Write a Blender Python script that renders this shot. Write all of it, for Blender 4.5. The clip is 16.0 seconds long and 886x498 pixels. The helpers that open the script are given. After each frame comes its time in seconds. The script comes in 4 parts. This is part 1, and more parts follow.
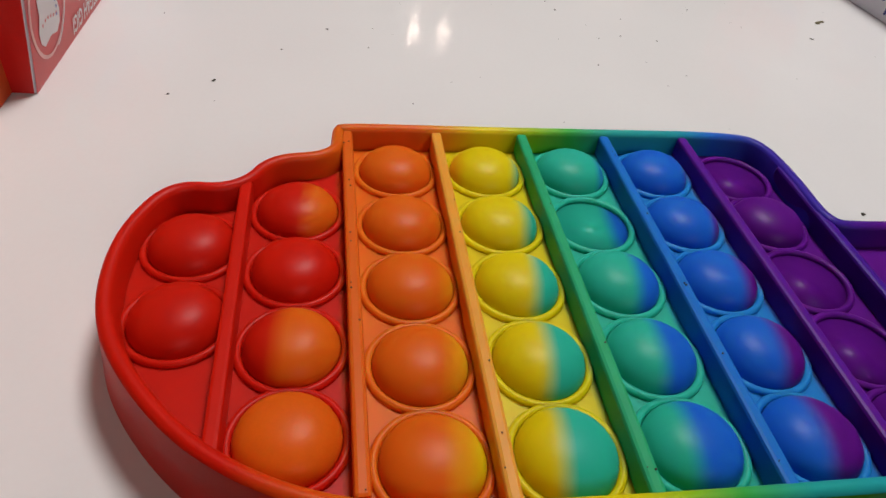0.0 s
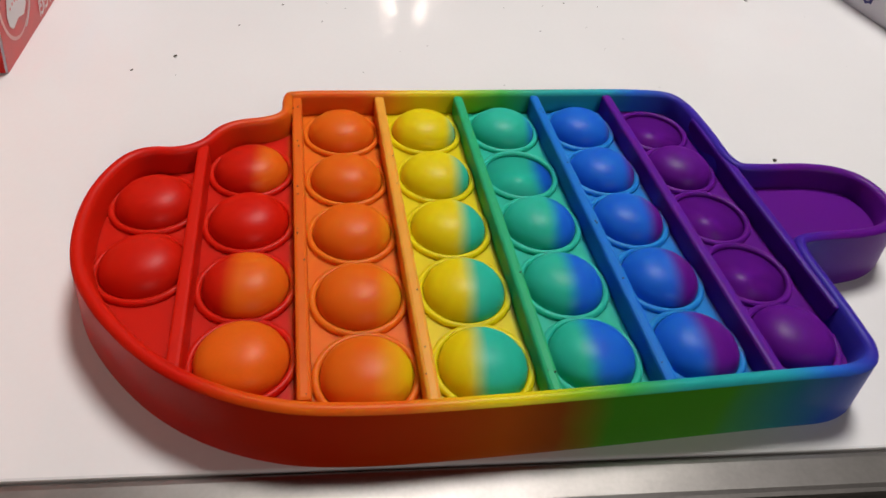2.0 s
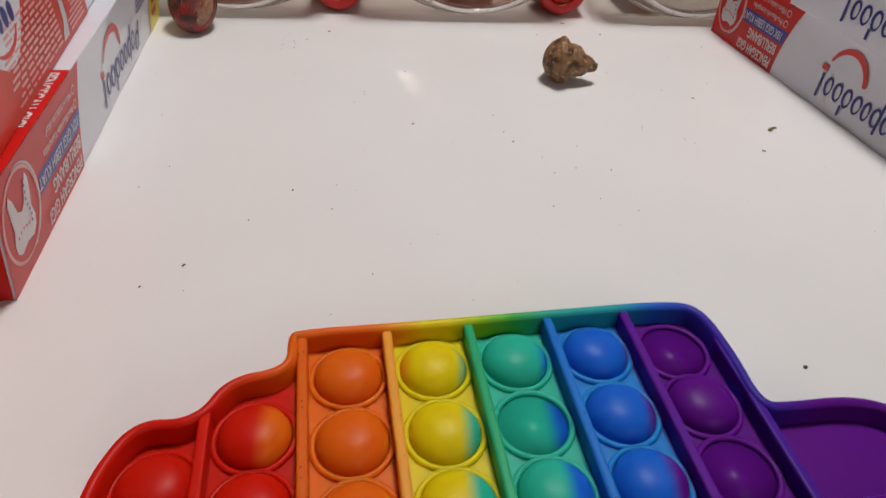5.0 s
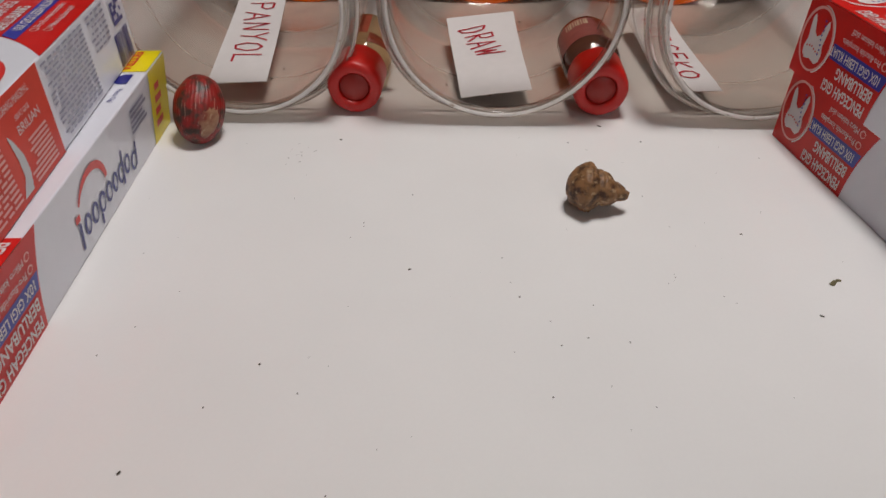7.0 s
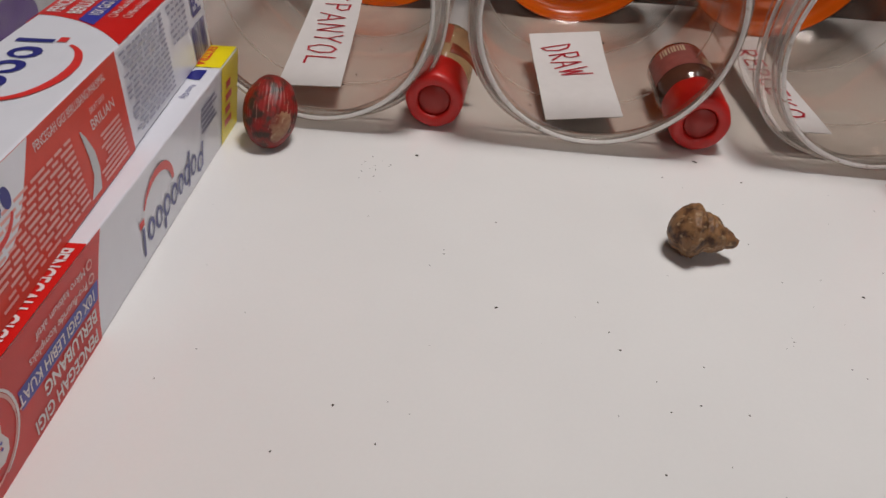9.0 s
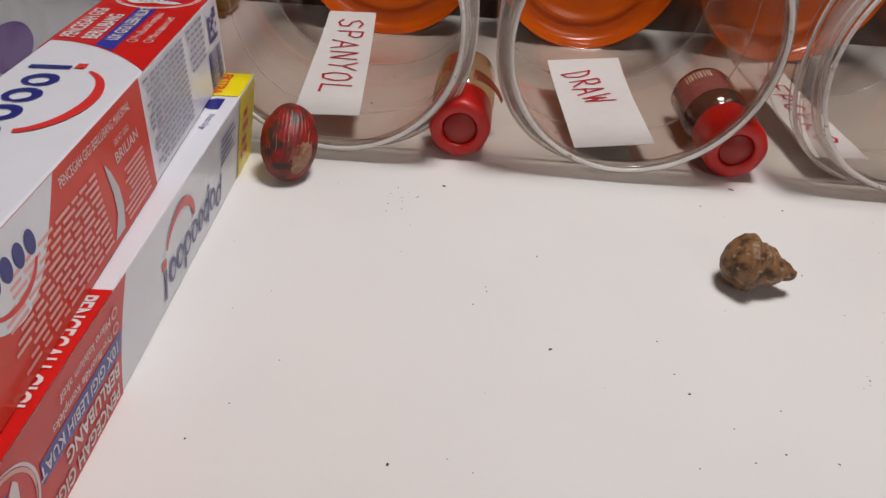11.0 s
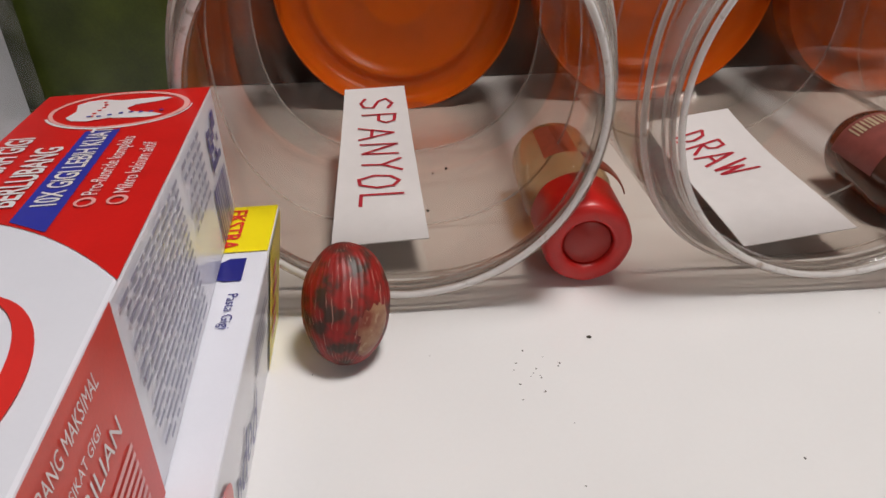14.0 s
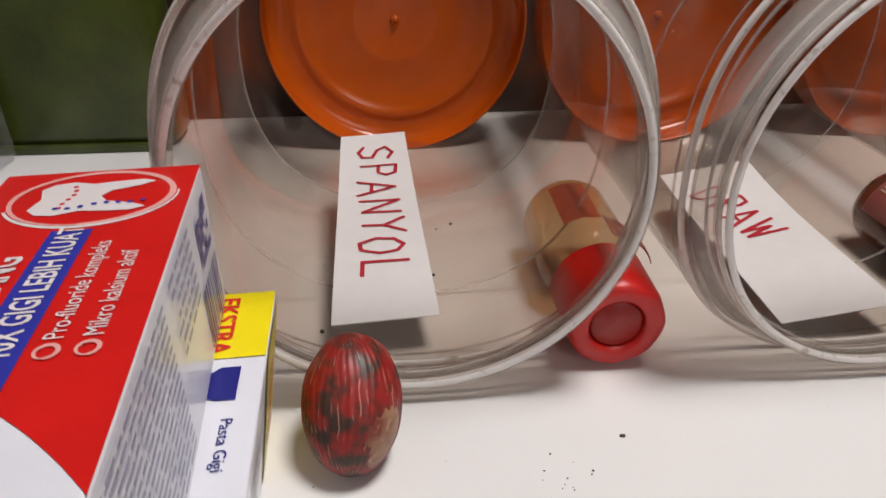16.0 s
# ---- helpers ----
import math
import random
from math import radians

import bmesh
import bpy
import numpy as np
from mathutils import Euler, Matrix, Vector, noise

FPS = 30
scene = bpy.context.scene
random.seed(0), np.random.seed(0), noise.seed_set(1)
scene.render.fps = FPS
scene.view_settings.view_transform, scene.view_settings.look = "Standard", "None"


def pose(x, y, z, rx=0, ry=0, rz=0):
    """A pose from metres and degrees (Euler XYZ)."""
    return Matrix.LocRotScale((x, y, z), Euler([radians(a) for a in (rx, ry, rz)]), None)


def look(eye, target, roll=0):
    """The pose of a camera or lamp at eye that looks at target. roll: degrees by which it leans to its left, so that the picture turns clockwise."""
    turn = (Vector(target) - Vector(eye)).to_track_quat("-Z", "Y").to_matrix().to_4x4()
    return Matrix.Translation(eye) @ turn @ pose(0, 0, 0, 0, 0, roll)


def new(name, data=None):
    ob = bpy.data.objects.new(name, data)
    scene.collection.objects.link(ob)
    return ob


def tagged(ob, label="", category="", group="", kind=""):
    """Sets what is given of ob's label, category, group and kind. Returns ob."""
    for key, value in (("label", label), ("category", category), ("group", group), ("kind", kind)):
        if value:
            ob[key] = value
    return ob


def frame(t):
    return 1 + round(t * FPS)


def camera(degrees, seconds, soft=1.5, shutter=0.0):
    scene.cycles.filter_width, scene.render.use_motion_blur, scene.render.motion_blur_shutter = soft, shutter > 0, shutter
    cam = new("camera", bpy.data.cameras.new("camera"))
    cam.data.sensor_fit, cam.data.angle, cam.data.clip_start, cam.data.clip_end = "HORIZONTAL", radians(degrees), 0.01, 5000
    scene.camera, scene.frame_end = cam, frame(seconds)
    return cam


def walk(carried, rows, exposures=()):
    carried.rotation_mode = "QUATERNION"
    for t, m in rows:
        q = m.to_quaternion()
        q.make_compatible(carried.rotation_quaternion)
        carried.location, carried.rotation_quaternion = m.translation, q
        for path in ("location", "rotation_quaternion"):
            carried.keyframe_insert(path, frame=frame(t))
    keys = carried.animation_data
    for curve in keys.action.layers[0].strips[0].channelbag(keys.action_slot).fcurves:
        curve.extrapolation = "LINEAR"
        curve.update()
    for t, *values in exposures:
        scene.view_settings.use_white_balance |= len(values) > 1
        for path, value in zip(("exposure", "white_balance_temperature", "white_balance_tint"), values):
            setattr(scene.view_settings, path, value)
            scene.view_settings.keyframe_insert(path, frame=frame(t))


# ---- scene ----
cam = camera(67.3, 16.0, shutter=0.25)
PATH = [
    (0, (-0.037, -0.107, 0.08), (0.298, 1.342, -1.257), 8.3),
    (0.6, (-0.035, -0.109, 0.083), (0.294, 1.377, -1.215), 7.5),
    (1, (-0.036, -0.109, 0.087), (0.325, 1.302, -1.284), 8.5),
    (1.3, (-0.029, -0.112, 0.092), (0.319, 1.267, -1.314), 7.3),
    (1.5, (-0.027, -0.114, 0.093), (0.329, 1.247, -1.328), 7.6),
    (2, (-0.031, -0.121, 0.086), (0.339, 1.274, -1.299), 7.5),
    (2.5, (-0.042, -0.117, 0.075), (0.278, 1.3, -1.299), 6.0),
    (3, (-0.057, -0.114, 0.079), (0.304, 1.316, -1.274), 9.0),
    (3.5, (-0.064, -0.109, 0.092), (0.192, 1.379, -1.22), 6.6),
    (4, (-0.063, -0.111, 0.083), (0.162, 1.383, -1.228), 5.0),
    (4.5, (-0.042, -0.098, 0.096), (0.244, 1.363, -1.24), 4.0),
    (4.7, (-0.034, -0.095, 0.103), (0.283, 1.389, -1.199), 4.0),
    (6.8, (0.0, -0.055, 0.129), (0.083, 1.492, -1.136), 0.5),
    (7, (0.003, -0.048, 0.13), (0.091, 1.502, -1.131), 0.1),
    (7.5, (0.005, -0.045, 0.123), (0.16, 1.512, -1.123), 1.4),
    (8, (0.002, -0.031, 0.127), (0.163, 1.515, -1.132), 1.9),
    (8.5, (-0.008, -0.024, 0.127), (0.127, 1.527, -1.129), 2.6),
    (9, (-0.016, -0.029, 0.123), (0.012, 1.542, -1.115), 3.4),
    (9.2, (-0.017, -0.029, 0.123), (0.001, 1.527, -1.133), 3.3),
    (11.3, (-0.036, -0.016, 0.114), (0.059, 1.61, -1.048), 3.6),
    (11.5, (-0.038, -0.014, 0.113), (0.057, 1.61, -1.051), 3.2),
    (12, (-0.051, 0.015, 0.123), (0.077, 1.638, -1.039), 1.4),
    (12.5, (-0.066, 0.038, 0.115), (0.153, 1.707, -0.966), 1.5),
    (13, (-0.067, 0.05, 0.105), (0.14, 1.735, -0.953), 0.7),
    (13.5, (-0.065, 0.064, 0.098), (0.138, 1.74, -0.974), -1.8),
    (14, (-0.07, 0.069, 0.095), (0.14, 1.764, -0.944), -1.3),
    (14.5, (-0.073, 0.074, 0.095), (0.157, 1.764, -0.95), -0.3),
    (15, (-0.073, 0.077, 0.095), (0.162, 1.767, -0.949), -0.4),
    (15.5, (-0.073, 0.087, 0.095), (0.209, 1.775, -0.94), 0.0),
    (16, (-0.075, 0.092, 0.1), (0.206, 1.792, -0.915), 0.2),
]
EXPOSURES = [(0, 0.22), (1, 0.20), (2, 0.46), (2.5, 0.58), (3, 0.38), (3.5, 0.20), (4.7, 0.11), (7, -0.09), (8, -0.07), (9, -0.09), (11.5, 0.15), (12.5, 0.19), (15, 0.19), (16, 0.32)]
walk(cam, [(t, look(eye, target, roll)) for t, eye, target, roll in PATH], EXPOSURES)

U = 0.00076  # one model unit in metres; all sizes below are in these units

# ---- world and light ----
world = bpy.data.worlds.new("world")
scene.world = world
world.use_nodes = True
world.node_tree.nodes["Background"].inputs[0].default_value = (0.9, 0.82, 0.78, 1)
world.node_tree.nodes["Background"].inputs[1].default_value = 0.026


def area_lamp(name, place, aim, size, power, colour):
    data = bpy.data.lights.new(name, "AREA")
    data.shape, data.size, data.energy, data.color = "DISK", size, power, colour
    ob = new(name, data)
    ob.matrix_world = look(place, aim)
    return ob


WARM = (1.0, 0.96, 0.94)
area_lamp("desk_lamp_light", (0.09, 0.165, 0.56), (0.03, 0.12, 0.0), 0.15, 2.45, WARM)
# unseen fill behind the camera, added to lift the faces turned towards it
area_lamp("front_fill_light", (0.5, -1.6, 1.0), (0.0, 0.1, 0.0), 0.6, 4.2, (1.0, 0.95, 0.92))


# ---- materials ----
def nodes_of(name):
    mat = bpy.data.materials.new(name)
    mat.use_nodes = True
    tree = mat.node_tree
    return mat, tree, tree.nodes["Principled BSDF"]


def add(tree, kind, **values):
    node = tree.nodes.new(kind)
    for key, value in values.items():
        node.inputs[key].default_value = value
    return node


def surface(name, colour, rough=0.5, metal=0.0, vary=0.12, scale=300.0, fine=2500.0, bump=0.1, spec=0.5, sss=0.0, coat=0.0):
    """A plain surface with variation at two scales and fine relief."""
    mat, tree, bsdf = nodes_of(name)
    link = tree.links.new
    pos = tree.nodes.new("ShaderNodeNewGeometry")
    big = add(tree, "ShaderNodeTexNoise", Scale=scale, Detail=4.0)
    small = add(tree, "ShaderNodeTexNoise", Scale=fine, Detail=3.0)
    for n in (big, small):
        link(pos.outputs["Position"], n.inputs["Vector"])
    mixed = add(tree, "ShaderNodeMath")
    mixed.operation = "MULTIPLY_ADD"
    link(small.outputs["Fac"], mixed.inputs[0])
    mixed.inputs[1].default_value = 0.35
    link(big.outputs["Fac"], mixed.inputs[2])
    ramp = tree.nodes.new("ShaderNodeMapRange")
    link(mixed.outputs[0], ramp.inputs["Value"])
    ramp.inputs["From Min"].default_value, ramp.inputs["From Max"].default_value = 0.35, 1.0
    ramp.inputs["To Min"].default_value, ramp.inputs["To Max"].default_value = 1 - vary, 1 + vary
    tint = add(tree, "ShaderNodeVectorMath")
    tint.operation = "SCALE"
    tint.inputs[0].default_value = colour
    link(ramp.outputs[0], tint.inputs["Scale"])
    link(tint.outputs[0], bsdf.inputs["Base Color"])
    bsdf.inputs["Roughness"].default_value = rough
    bsdf.inputs["Metallic"].default_value = metal
    bsdf.inputs["Specular IOR Level"].default_value = spec
    bsdf.inputs["Subsurface Weight"].default_value = sss
    bsdf.inputs["Subsurface Radius"].default_value = (0.004, 0.002, 0.001)
    bsdf.inputs["Coat Weight"].default_value = coat
    bsdf.inputs["Coat Roughness"].default_value = 0.12
    if bump:
        relief = add(tree, "ShaderNodeBump", Strength=bump, Distance=0.0004)
        link(small.outputs["Fac"], relief.inputs["Height"])
        link(relief.outputs[0], bsdf.inputs["Normal"])
    return mat


DEPTH = 0.84  # strength of the pigments in the silicone


def rainbow(name, stops, skew=0.0, wobble=2.0, soft=True, rough=0.4):
    """Silicone whose colour runs along the toy; stops are (unit along x, colour)."""
    mat, tree, bsdf = nodes_of(name)
    link = tree.links.new
    pos = tree.nodes.new("ShaderNodeNewGeometry")
    split = tree.nodes.new("ShaderNodeSeparateXYZ")
    link(pos.outputs["Position"], split.inputs[0])
    noise_node = add(tree, "ShaderNodeTexNoise", Scale=60.0, Detail=2.0)
    link(pos.outputs["Position"], noise_node.inputs["Vector"])

    def math_node(op, a, b):
        n = tree.nodes.new("ShaderNodeMath")
        n.operation = op
        for i, v in enumerate((a, b)):
            if isinstance(v, (int, float)):
                n.inputs[i].default_value = v
            else:
                link(v, n.inputs[i])
        return n.outputs[0]

    along = math_node("DIVIDE", split.outputs["X"], U)
    across = math_node("ADD", math_node("DIVIDE", split.outputs["Y"], U), 47.0)
    along = math_node("SUBTRACT", along, math_node("MULTIPLY", across, skew))
    along = math_node("ADD", along, math_node("MULTIPLY", math_node("SUBTRACT", noise_node.outputs["Fac"], 0.5), wobble * 2))
    unit = math_node("DIVIDE", math_node("ADD", along, 110.0), 220.0)
    ramp = tree.nodes.new("ShaderNodeValToRGB")
    link(unit, ramp.inputs[0])
    ramp.color_ramp.interpolation = "LINEAR"
    elements = ramp.color_ramp.elements
    while len(elements) > 1:
        elements.remove(elements[-1])
    first = True
    for x, tone in stops:
        p, c = (x + 110) / 220, [v * DEPTH for v in tone]
        if first:
            elements[0].position, elements[0].color, first = p, (*c, 1), False
        else:
            e = elements.new(p)
            e.color = (*c, 1)
    link(ramp.outputs[0], bsdf.inputs["Base Color"])
    bsdf.inputs["Roughness"].default_value = rough
    bsdf.inputs["Subsurface Weight"].default_value = 0.7
    bsdf.inputs["Specular IOR Level"].default_value = 0.14
    bsdf.inputs["Subsurface Radius"].default_value = (0.007, 0.006, 0.005)
    bsdf.inputs["Subsurface Scale"].default_value = 0.35
    small = add(tree, "ShaderNodeTexNoise", Scale=2600.0, Detail=3.0)
    link(pos.outputs["Position"], small.inputs["Vector"])
    relief = add(tree, "ShaderNodeBump", Strength=0.05, Distance=0.0003)
    link(small.outputs["Fac"], relief.inputs["Height"])
    link(relief.outputs[0], bsdf.inputs["Normal"])
    # some light passes through the thin silicone
    glow = tree.nodes.new("ShaderNodeBsdfTranslucent")
    link(ramp.outputs[0], glow.inputs["Color"])
    blend = tree.nodes.new("ShaderNodeMixShader")
    blend.inputs[0].default_value = 0.07
    link(bsdf.outputs[0], blend.inputs[1])
    link(glow.outputs[0], blend.inputs[2])
    link(blend.outputs[0], tree.nodes["Material Output"].inputs["Surface"])
    return mat


RED = (0.70, 0.013, 0.004)
ORANGE, PEACH = (0.88, 0.16, 0.008), (0.92, 0.185, 0.010)
YELLOW, AMBER = (0.88, 0.70, 0.006), (0.92, 0.38, 0.012)
GREEN, TEAL, LIME = (0.09, 0.46, 0.012), (0.03, 0.56, 0.40), (0.36, 0.62, 0.01)
BLUE, PURPLE, INDIGO = (0.013, 0.16, 0.76), (0.14, 0.007, 0.29), (0.045, 0.020, 0.40)


def steps(pairs, blend):
    """Bands of one colour each: pairs of (where the band ends, colour), with a blended border."""
    out, start = [], -109.0
    for end, colour in pairs:
        out += [(start, colour), (end - blend, colour)]
        start = end + blend
    return out


floor_stops = steps([(-46, RED), (-23, PEACH), (-1, YELLOW), (21, TEAL), (43, (0.02, 0.27, 0.74)), (109, PURPLE)], 1.0)
bubble_stops = steps([(-56, RED), (-26, ORANGE), (-22, AMBER), (-8.0, YELLOW), (14, TEAL), (37.5, BLUE), (109, PURPLE)], 1.7)
wall_stops = [(-66, RED), (-40, (0.82, 0.038, 0.004)), (-24, (0.88, 0.085, 0.005)), (-10, ORANGE), (1, (0.52, 0.12, 0.008)), (11, GREEN), (33, GREEN), (47, (0.02, 0.30, 0.36)), (57, (0.02, 0.12, 0.62)), (72, INDIGO), (90, PURPLE)]
rim_stops = [(-64, RED), (-45, ORANGE), (-28, ORANGE), (-20, AMBER), (-12, YELLOW), (-6, YELLOW), (4, LIME), (13, (0.06, 0.50, 0.08)), (24, (0.02, 0.44, 0.40)), (43, (0.02, 0.42, 0.48)),
             (54, (0.02, 0.16, 0.68)), (67, INDIGO), (82, PURPLE)]
silicone_floor = rainbow("silicone_floor", floor_stops, 0.0, 1.0)
silicone_bubble = rainbow("silicone_bubble", bubble_stops, 0.11, 0.9, rough=0.40)
silicone_wall = rainbow("silicone_wall", wall_stops, 0.0, 5.0)
silicone_rim = rainbow("silicone_rim", rim_stops, 0.0, 3.0)
bubble_red = surface("silicone_red", [v * DEPTH for v in RED], 0.38, 0, 0.06, 200, 2500, 0.05, spec=0.12, sss=0.4)
bubble_orange = surface("silicone_orange", [v * DEPTH for v in (0.86, 0.14, 0.008)], 0.38, 0, 0.10, 120, 2500, 0.05, spec=0.12, sss=0.4)
rib_colours = [RED, (0.84, 0.15, 0.012), (0.92, 0.40, 0.05), (0.03, 0.46, 0.20), (0.015, 0.20, 0.70), (0.13, 0.01, 0.34), (0.08, 0.012, 0.34)]
rib_mats = [surface("silicone_rib", [v * DEPTH for v in c], 0.40, 0, 0.06, 200, 2500, 0.05, spec=0.12, sss=0.4) for c in rib_colours]

white_top = surface("white_laminate", (0.77, 0.755, 0.745), 0.10, 0, 0.025, 25, 900, 0.012)
metal_trim = surface("aluminium_trim", (0.24, 0.225, 0.21), 0.45, 1.0, 0.2, 90, 1500, 0.03)
rail_mat = surface("stained_steel", (0.085, 0.078, 0.066), 0.6, 0.4, 0.6, 60, 700, 0.3)
board_wood = surface("dark_wood", (0.032, 0.014, 0.008), 0.45, 0, 0.4, 30, 500, 0.2)
floor_mat = surface("floor_tile", (0.30, 0.25, 0.21), 0.35, 0, 0.2, 8, 200, 0.05)
wall_paint = surface("wall_paint", (0.55, 0.50, 0.46), 0.8, 0, 0.06, 6, 200, 0.1)
ceiling_paint = surface("ceiling_paint", (0.7, 0.67, 0.64), 0.85, 0, 0.05, 6, 200, 0.1)
carton_red = surface("carton_red", (0.58, 0.012, 0.010), 0.3, 0, 0.10, 120, 2000, 0.03, spec=0.3, coat=0.08)
carton_side_red = surface("carton_side_red", (0.62, 0.050, 0.030), 0.3, 0, 0.10, 120, 2000, 0.03, spec=0.3, coat=0.08)
carton_white = surface("carton_white", (0.71, 0.71, 0.77), 0.3, 0, 0.03, 120, 2000, 0.03, coat=0.3)
carton_grey = surface("carton_grey_print", (0.27, 0.27, 0.36), 0.35, 0, 0.1, 300, 2000, 0.0)
print_white = surface("print_white", (0.70, 0.64, 0.64), 0.35, 0, 0.03, 200, 2000, 0.0)
print_pink = surface("print_pink", (0.75, 0.36, 0.33), 0.35, 0, 0.05, 200, 2000, 0.0)
print_navy = surface("print_navy", (0.018, 0.02, 0.19), 0.3, 0, 0.08, 200, 2000, 0.0)
print_blue = surface("print_blue", (0.03, 0.035, 0.32), 0.3, 0, 0.08, 200, 2000, 0.0)
print_red = surface("print_red", (0.66, 0.03, 0.025), 0.3, 0, 0.06, 200, 2000, 0.0)
print_yellow = surface("print_yellow", (0.86, 0.70, 0.01), 0.3, 0, 0.04, 200, 2000, 0.0)
candle_orange = surface("candle_carton", (0.60, 0.080, 0.015), 0.5, 0, 0.10, 90, 1800, 0.06, spec=0.25)
candle_print = surface("candle_print", (0.74, 0.50, 0.42), 0.42, 0, 0.06, 200, 2000, 0.0)
olive_print = surface("olive_print", (0.30, 0.20, 0.03), 0.42, 0, 0.1, 200, 2000, 0.0)
lid_orange = surface("lid_orange", (0.54, 0.095, 0.005), 0.22, 0, 0.10, 80, 1500, 0.03, sss=0.3)
paper = surface("paper", (0.74, 0.73, 0.75), 0.7, 0, 0.03, 200, 2500, 0.12)
ink_red = surface("red_ink", (0.45, 0.012, 0.03), 0.6, 0, 0.2, 800, 3000, 0.0)
cap_red = surface("cap_red", (0.52, 0.011, 0.008), 0.38, 0, 0.10, 150, 2500, 0.08)
cap_inset = surface("cap_inset", (0.33, 0.018, 0.012), 0.42, 0, 0.10, 150, 2500, 0.08)
label_maroon = surface("label_maroon", (0.27, 0.08, 0.07), 0.4, 0, 0.2, 300, 2500, 0.05)
label_rust = surface("label_rust", (0.30, 0.06, 0.03), 0.45, 0, 0.2, 300, 2500, 0.05)
label_cream = surface("label_cream", (0.55, 0.44, 0.30), 0.5, 0, 0.12, 300, 2500, 0.05)
syrup = surface("brown_glass", (0.10, 0.038, 0.024), 0.08, 0, 0.2, 200, 2000, 0.0, coat=0.5)
dark_crumb = surface("dark_crumb", (0.055, 0.045, 0.032), 0.8, 0, 0.3, 900, 3000, 0.3)
olive_crumb = surface("olive_crumb", (0.13, 0.11, 0.05), 0.8, 0, 0.3, 900, 3000, 0.3)
pouch_green = surface("pouch_green", (0.042, 0.055, 0.007), 0.28, 0, 0.5, 60, 900, 0.1)
packet_white = surface("packet_white", (0.52, 0.52, 0.54), 0.35, 0, 0.08, 60, 1200, 0.05)
packet_purple = surface("packet_purple", (0.10, 0.02, 0.22), 0.35, 0, 0.2, 100, 1200, 0.05)
pebble_grey = surface("pebble_grey", (0.10, 0.085, 0.07), 0.8, 0, 0.4, 900, 3000, 0.3)
# glow of the two added balls that put bright spots into the table's reflection
bulb_mat, bulb_tree, bulb_bsdf = nodes_of("glint_glow")
bulb_bsdf.inputs["Emission Color"].default_value = (1.0, 0.9, 0.8, 1)
bulb_bsdf.inputs["Emission Strength"].default_value = 45.0


def clear_plastic(name, tint, rough, gloss, scuffs):
    """Thin clear plastic: light passes, the gloss grows towards grazing views."""
    mat, tree, bsdf = nodes_of(name)
    link = tree.links.new
    clear = tree.nodes.new("ShaderNodeBsdfTransparent")
    clear.inputs[0].default_value = (*tint, 1)
    shine = tree.nodes.new("ShaderNodeBsdfGlossy")
    shine.inputs["Color"].default_value = (0.9, 0.9, 0.9, 1)
    pos = tree.nodes.new("ShaderNodeNewGeometry")
    scuff = add(tree, "ShaderNodeTexNoise", Scale=350.0, Detail=5.0)
    link(pos.outputs["Position"], scuff.inputs["Vector"])
    span = tree.nodes.new("ShaderNodeMapRange")
    span.inputs["To Min"].default_value, span.inputs["To Max"].default_value = rough * 0.5, rough * 1.8
    link(scuff.outputs["Fac"], span.inputs["Value"])
    link(span.outputs[0], shine.inputs["Roughness"])
    edge_view = add(tree, "ShaderNodeLayerWeight", Blend=0.5)
    power = tree.nodes.new("ShaderNodeMath")
    power.operation = "POWER"
    link(edge_view.outputs["Facing"], power.inputs[0])
    power.inputs[1].default_value = 3.5
    edge = tree.nodes.new("ShaderNodeMath")
    edge.operation = "MULTIPLY_ADD"
    link(power.outputs[0], edge.inputs[0])
    edge.inputs[1].default_value, edge.inputs[2].default_value = gloss, 0.025
    both = tree.nodes.new("ShaderNodeMixShader")
    link(edge.outputs[0], both.inputs[0])
    link(clear.outputs[0], both.inputs[1])
    link(shine.outputs[0], both.inputs[2])
    # milky scuffs
    milk = tree.nodes.new("ShaderNodeBsdfDiffuse")
    milk.inputs[0].default_value = (0.8, 0.78, 0.76, 1)
    wide = add(tree, "ShaderNodeTexNoise", Scale=28.0, Detail=6.0, Distortion=1.5)
    link(pos.outputs["Position"], wide.inputs["Vector"])
    haze = tree.nodes.new("ShaderNodeMapRange")
    haze.inputs["From Min"].default_value, haze.inputs["From Max"].default_value = 0.42, 0.8
    haze.inputs["To Max"].default_value = scuffs
    link(wide.outputs["Fac"], haze.inputs["Value"])
    last = tree.nodes.new("ShaderNodeMixShader")
    link(haze.outputs[0], last.inputs[0])
    link(both.outputs[0], last.inputs[1])
    link(milk.outputs[0], last.inputs[2])
    link(last.outputs[0], tree.nodes["Material Output"].inputs["Surface"])
    return mat


jar_clear = clear_plastic("jar_plastic", (0.95, 0.925, 0.90), 0.07, 0.55, 0.08)
bottle_clear = clear_plastic("bottle_glass", (0.86, 0.71, 0.52), 0.05, 0.8, 0.03)
packet_clear = clear_plastic("clear_film", (0.94, 0.94, 0.95), 0.12, 0.6, 0.15)


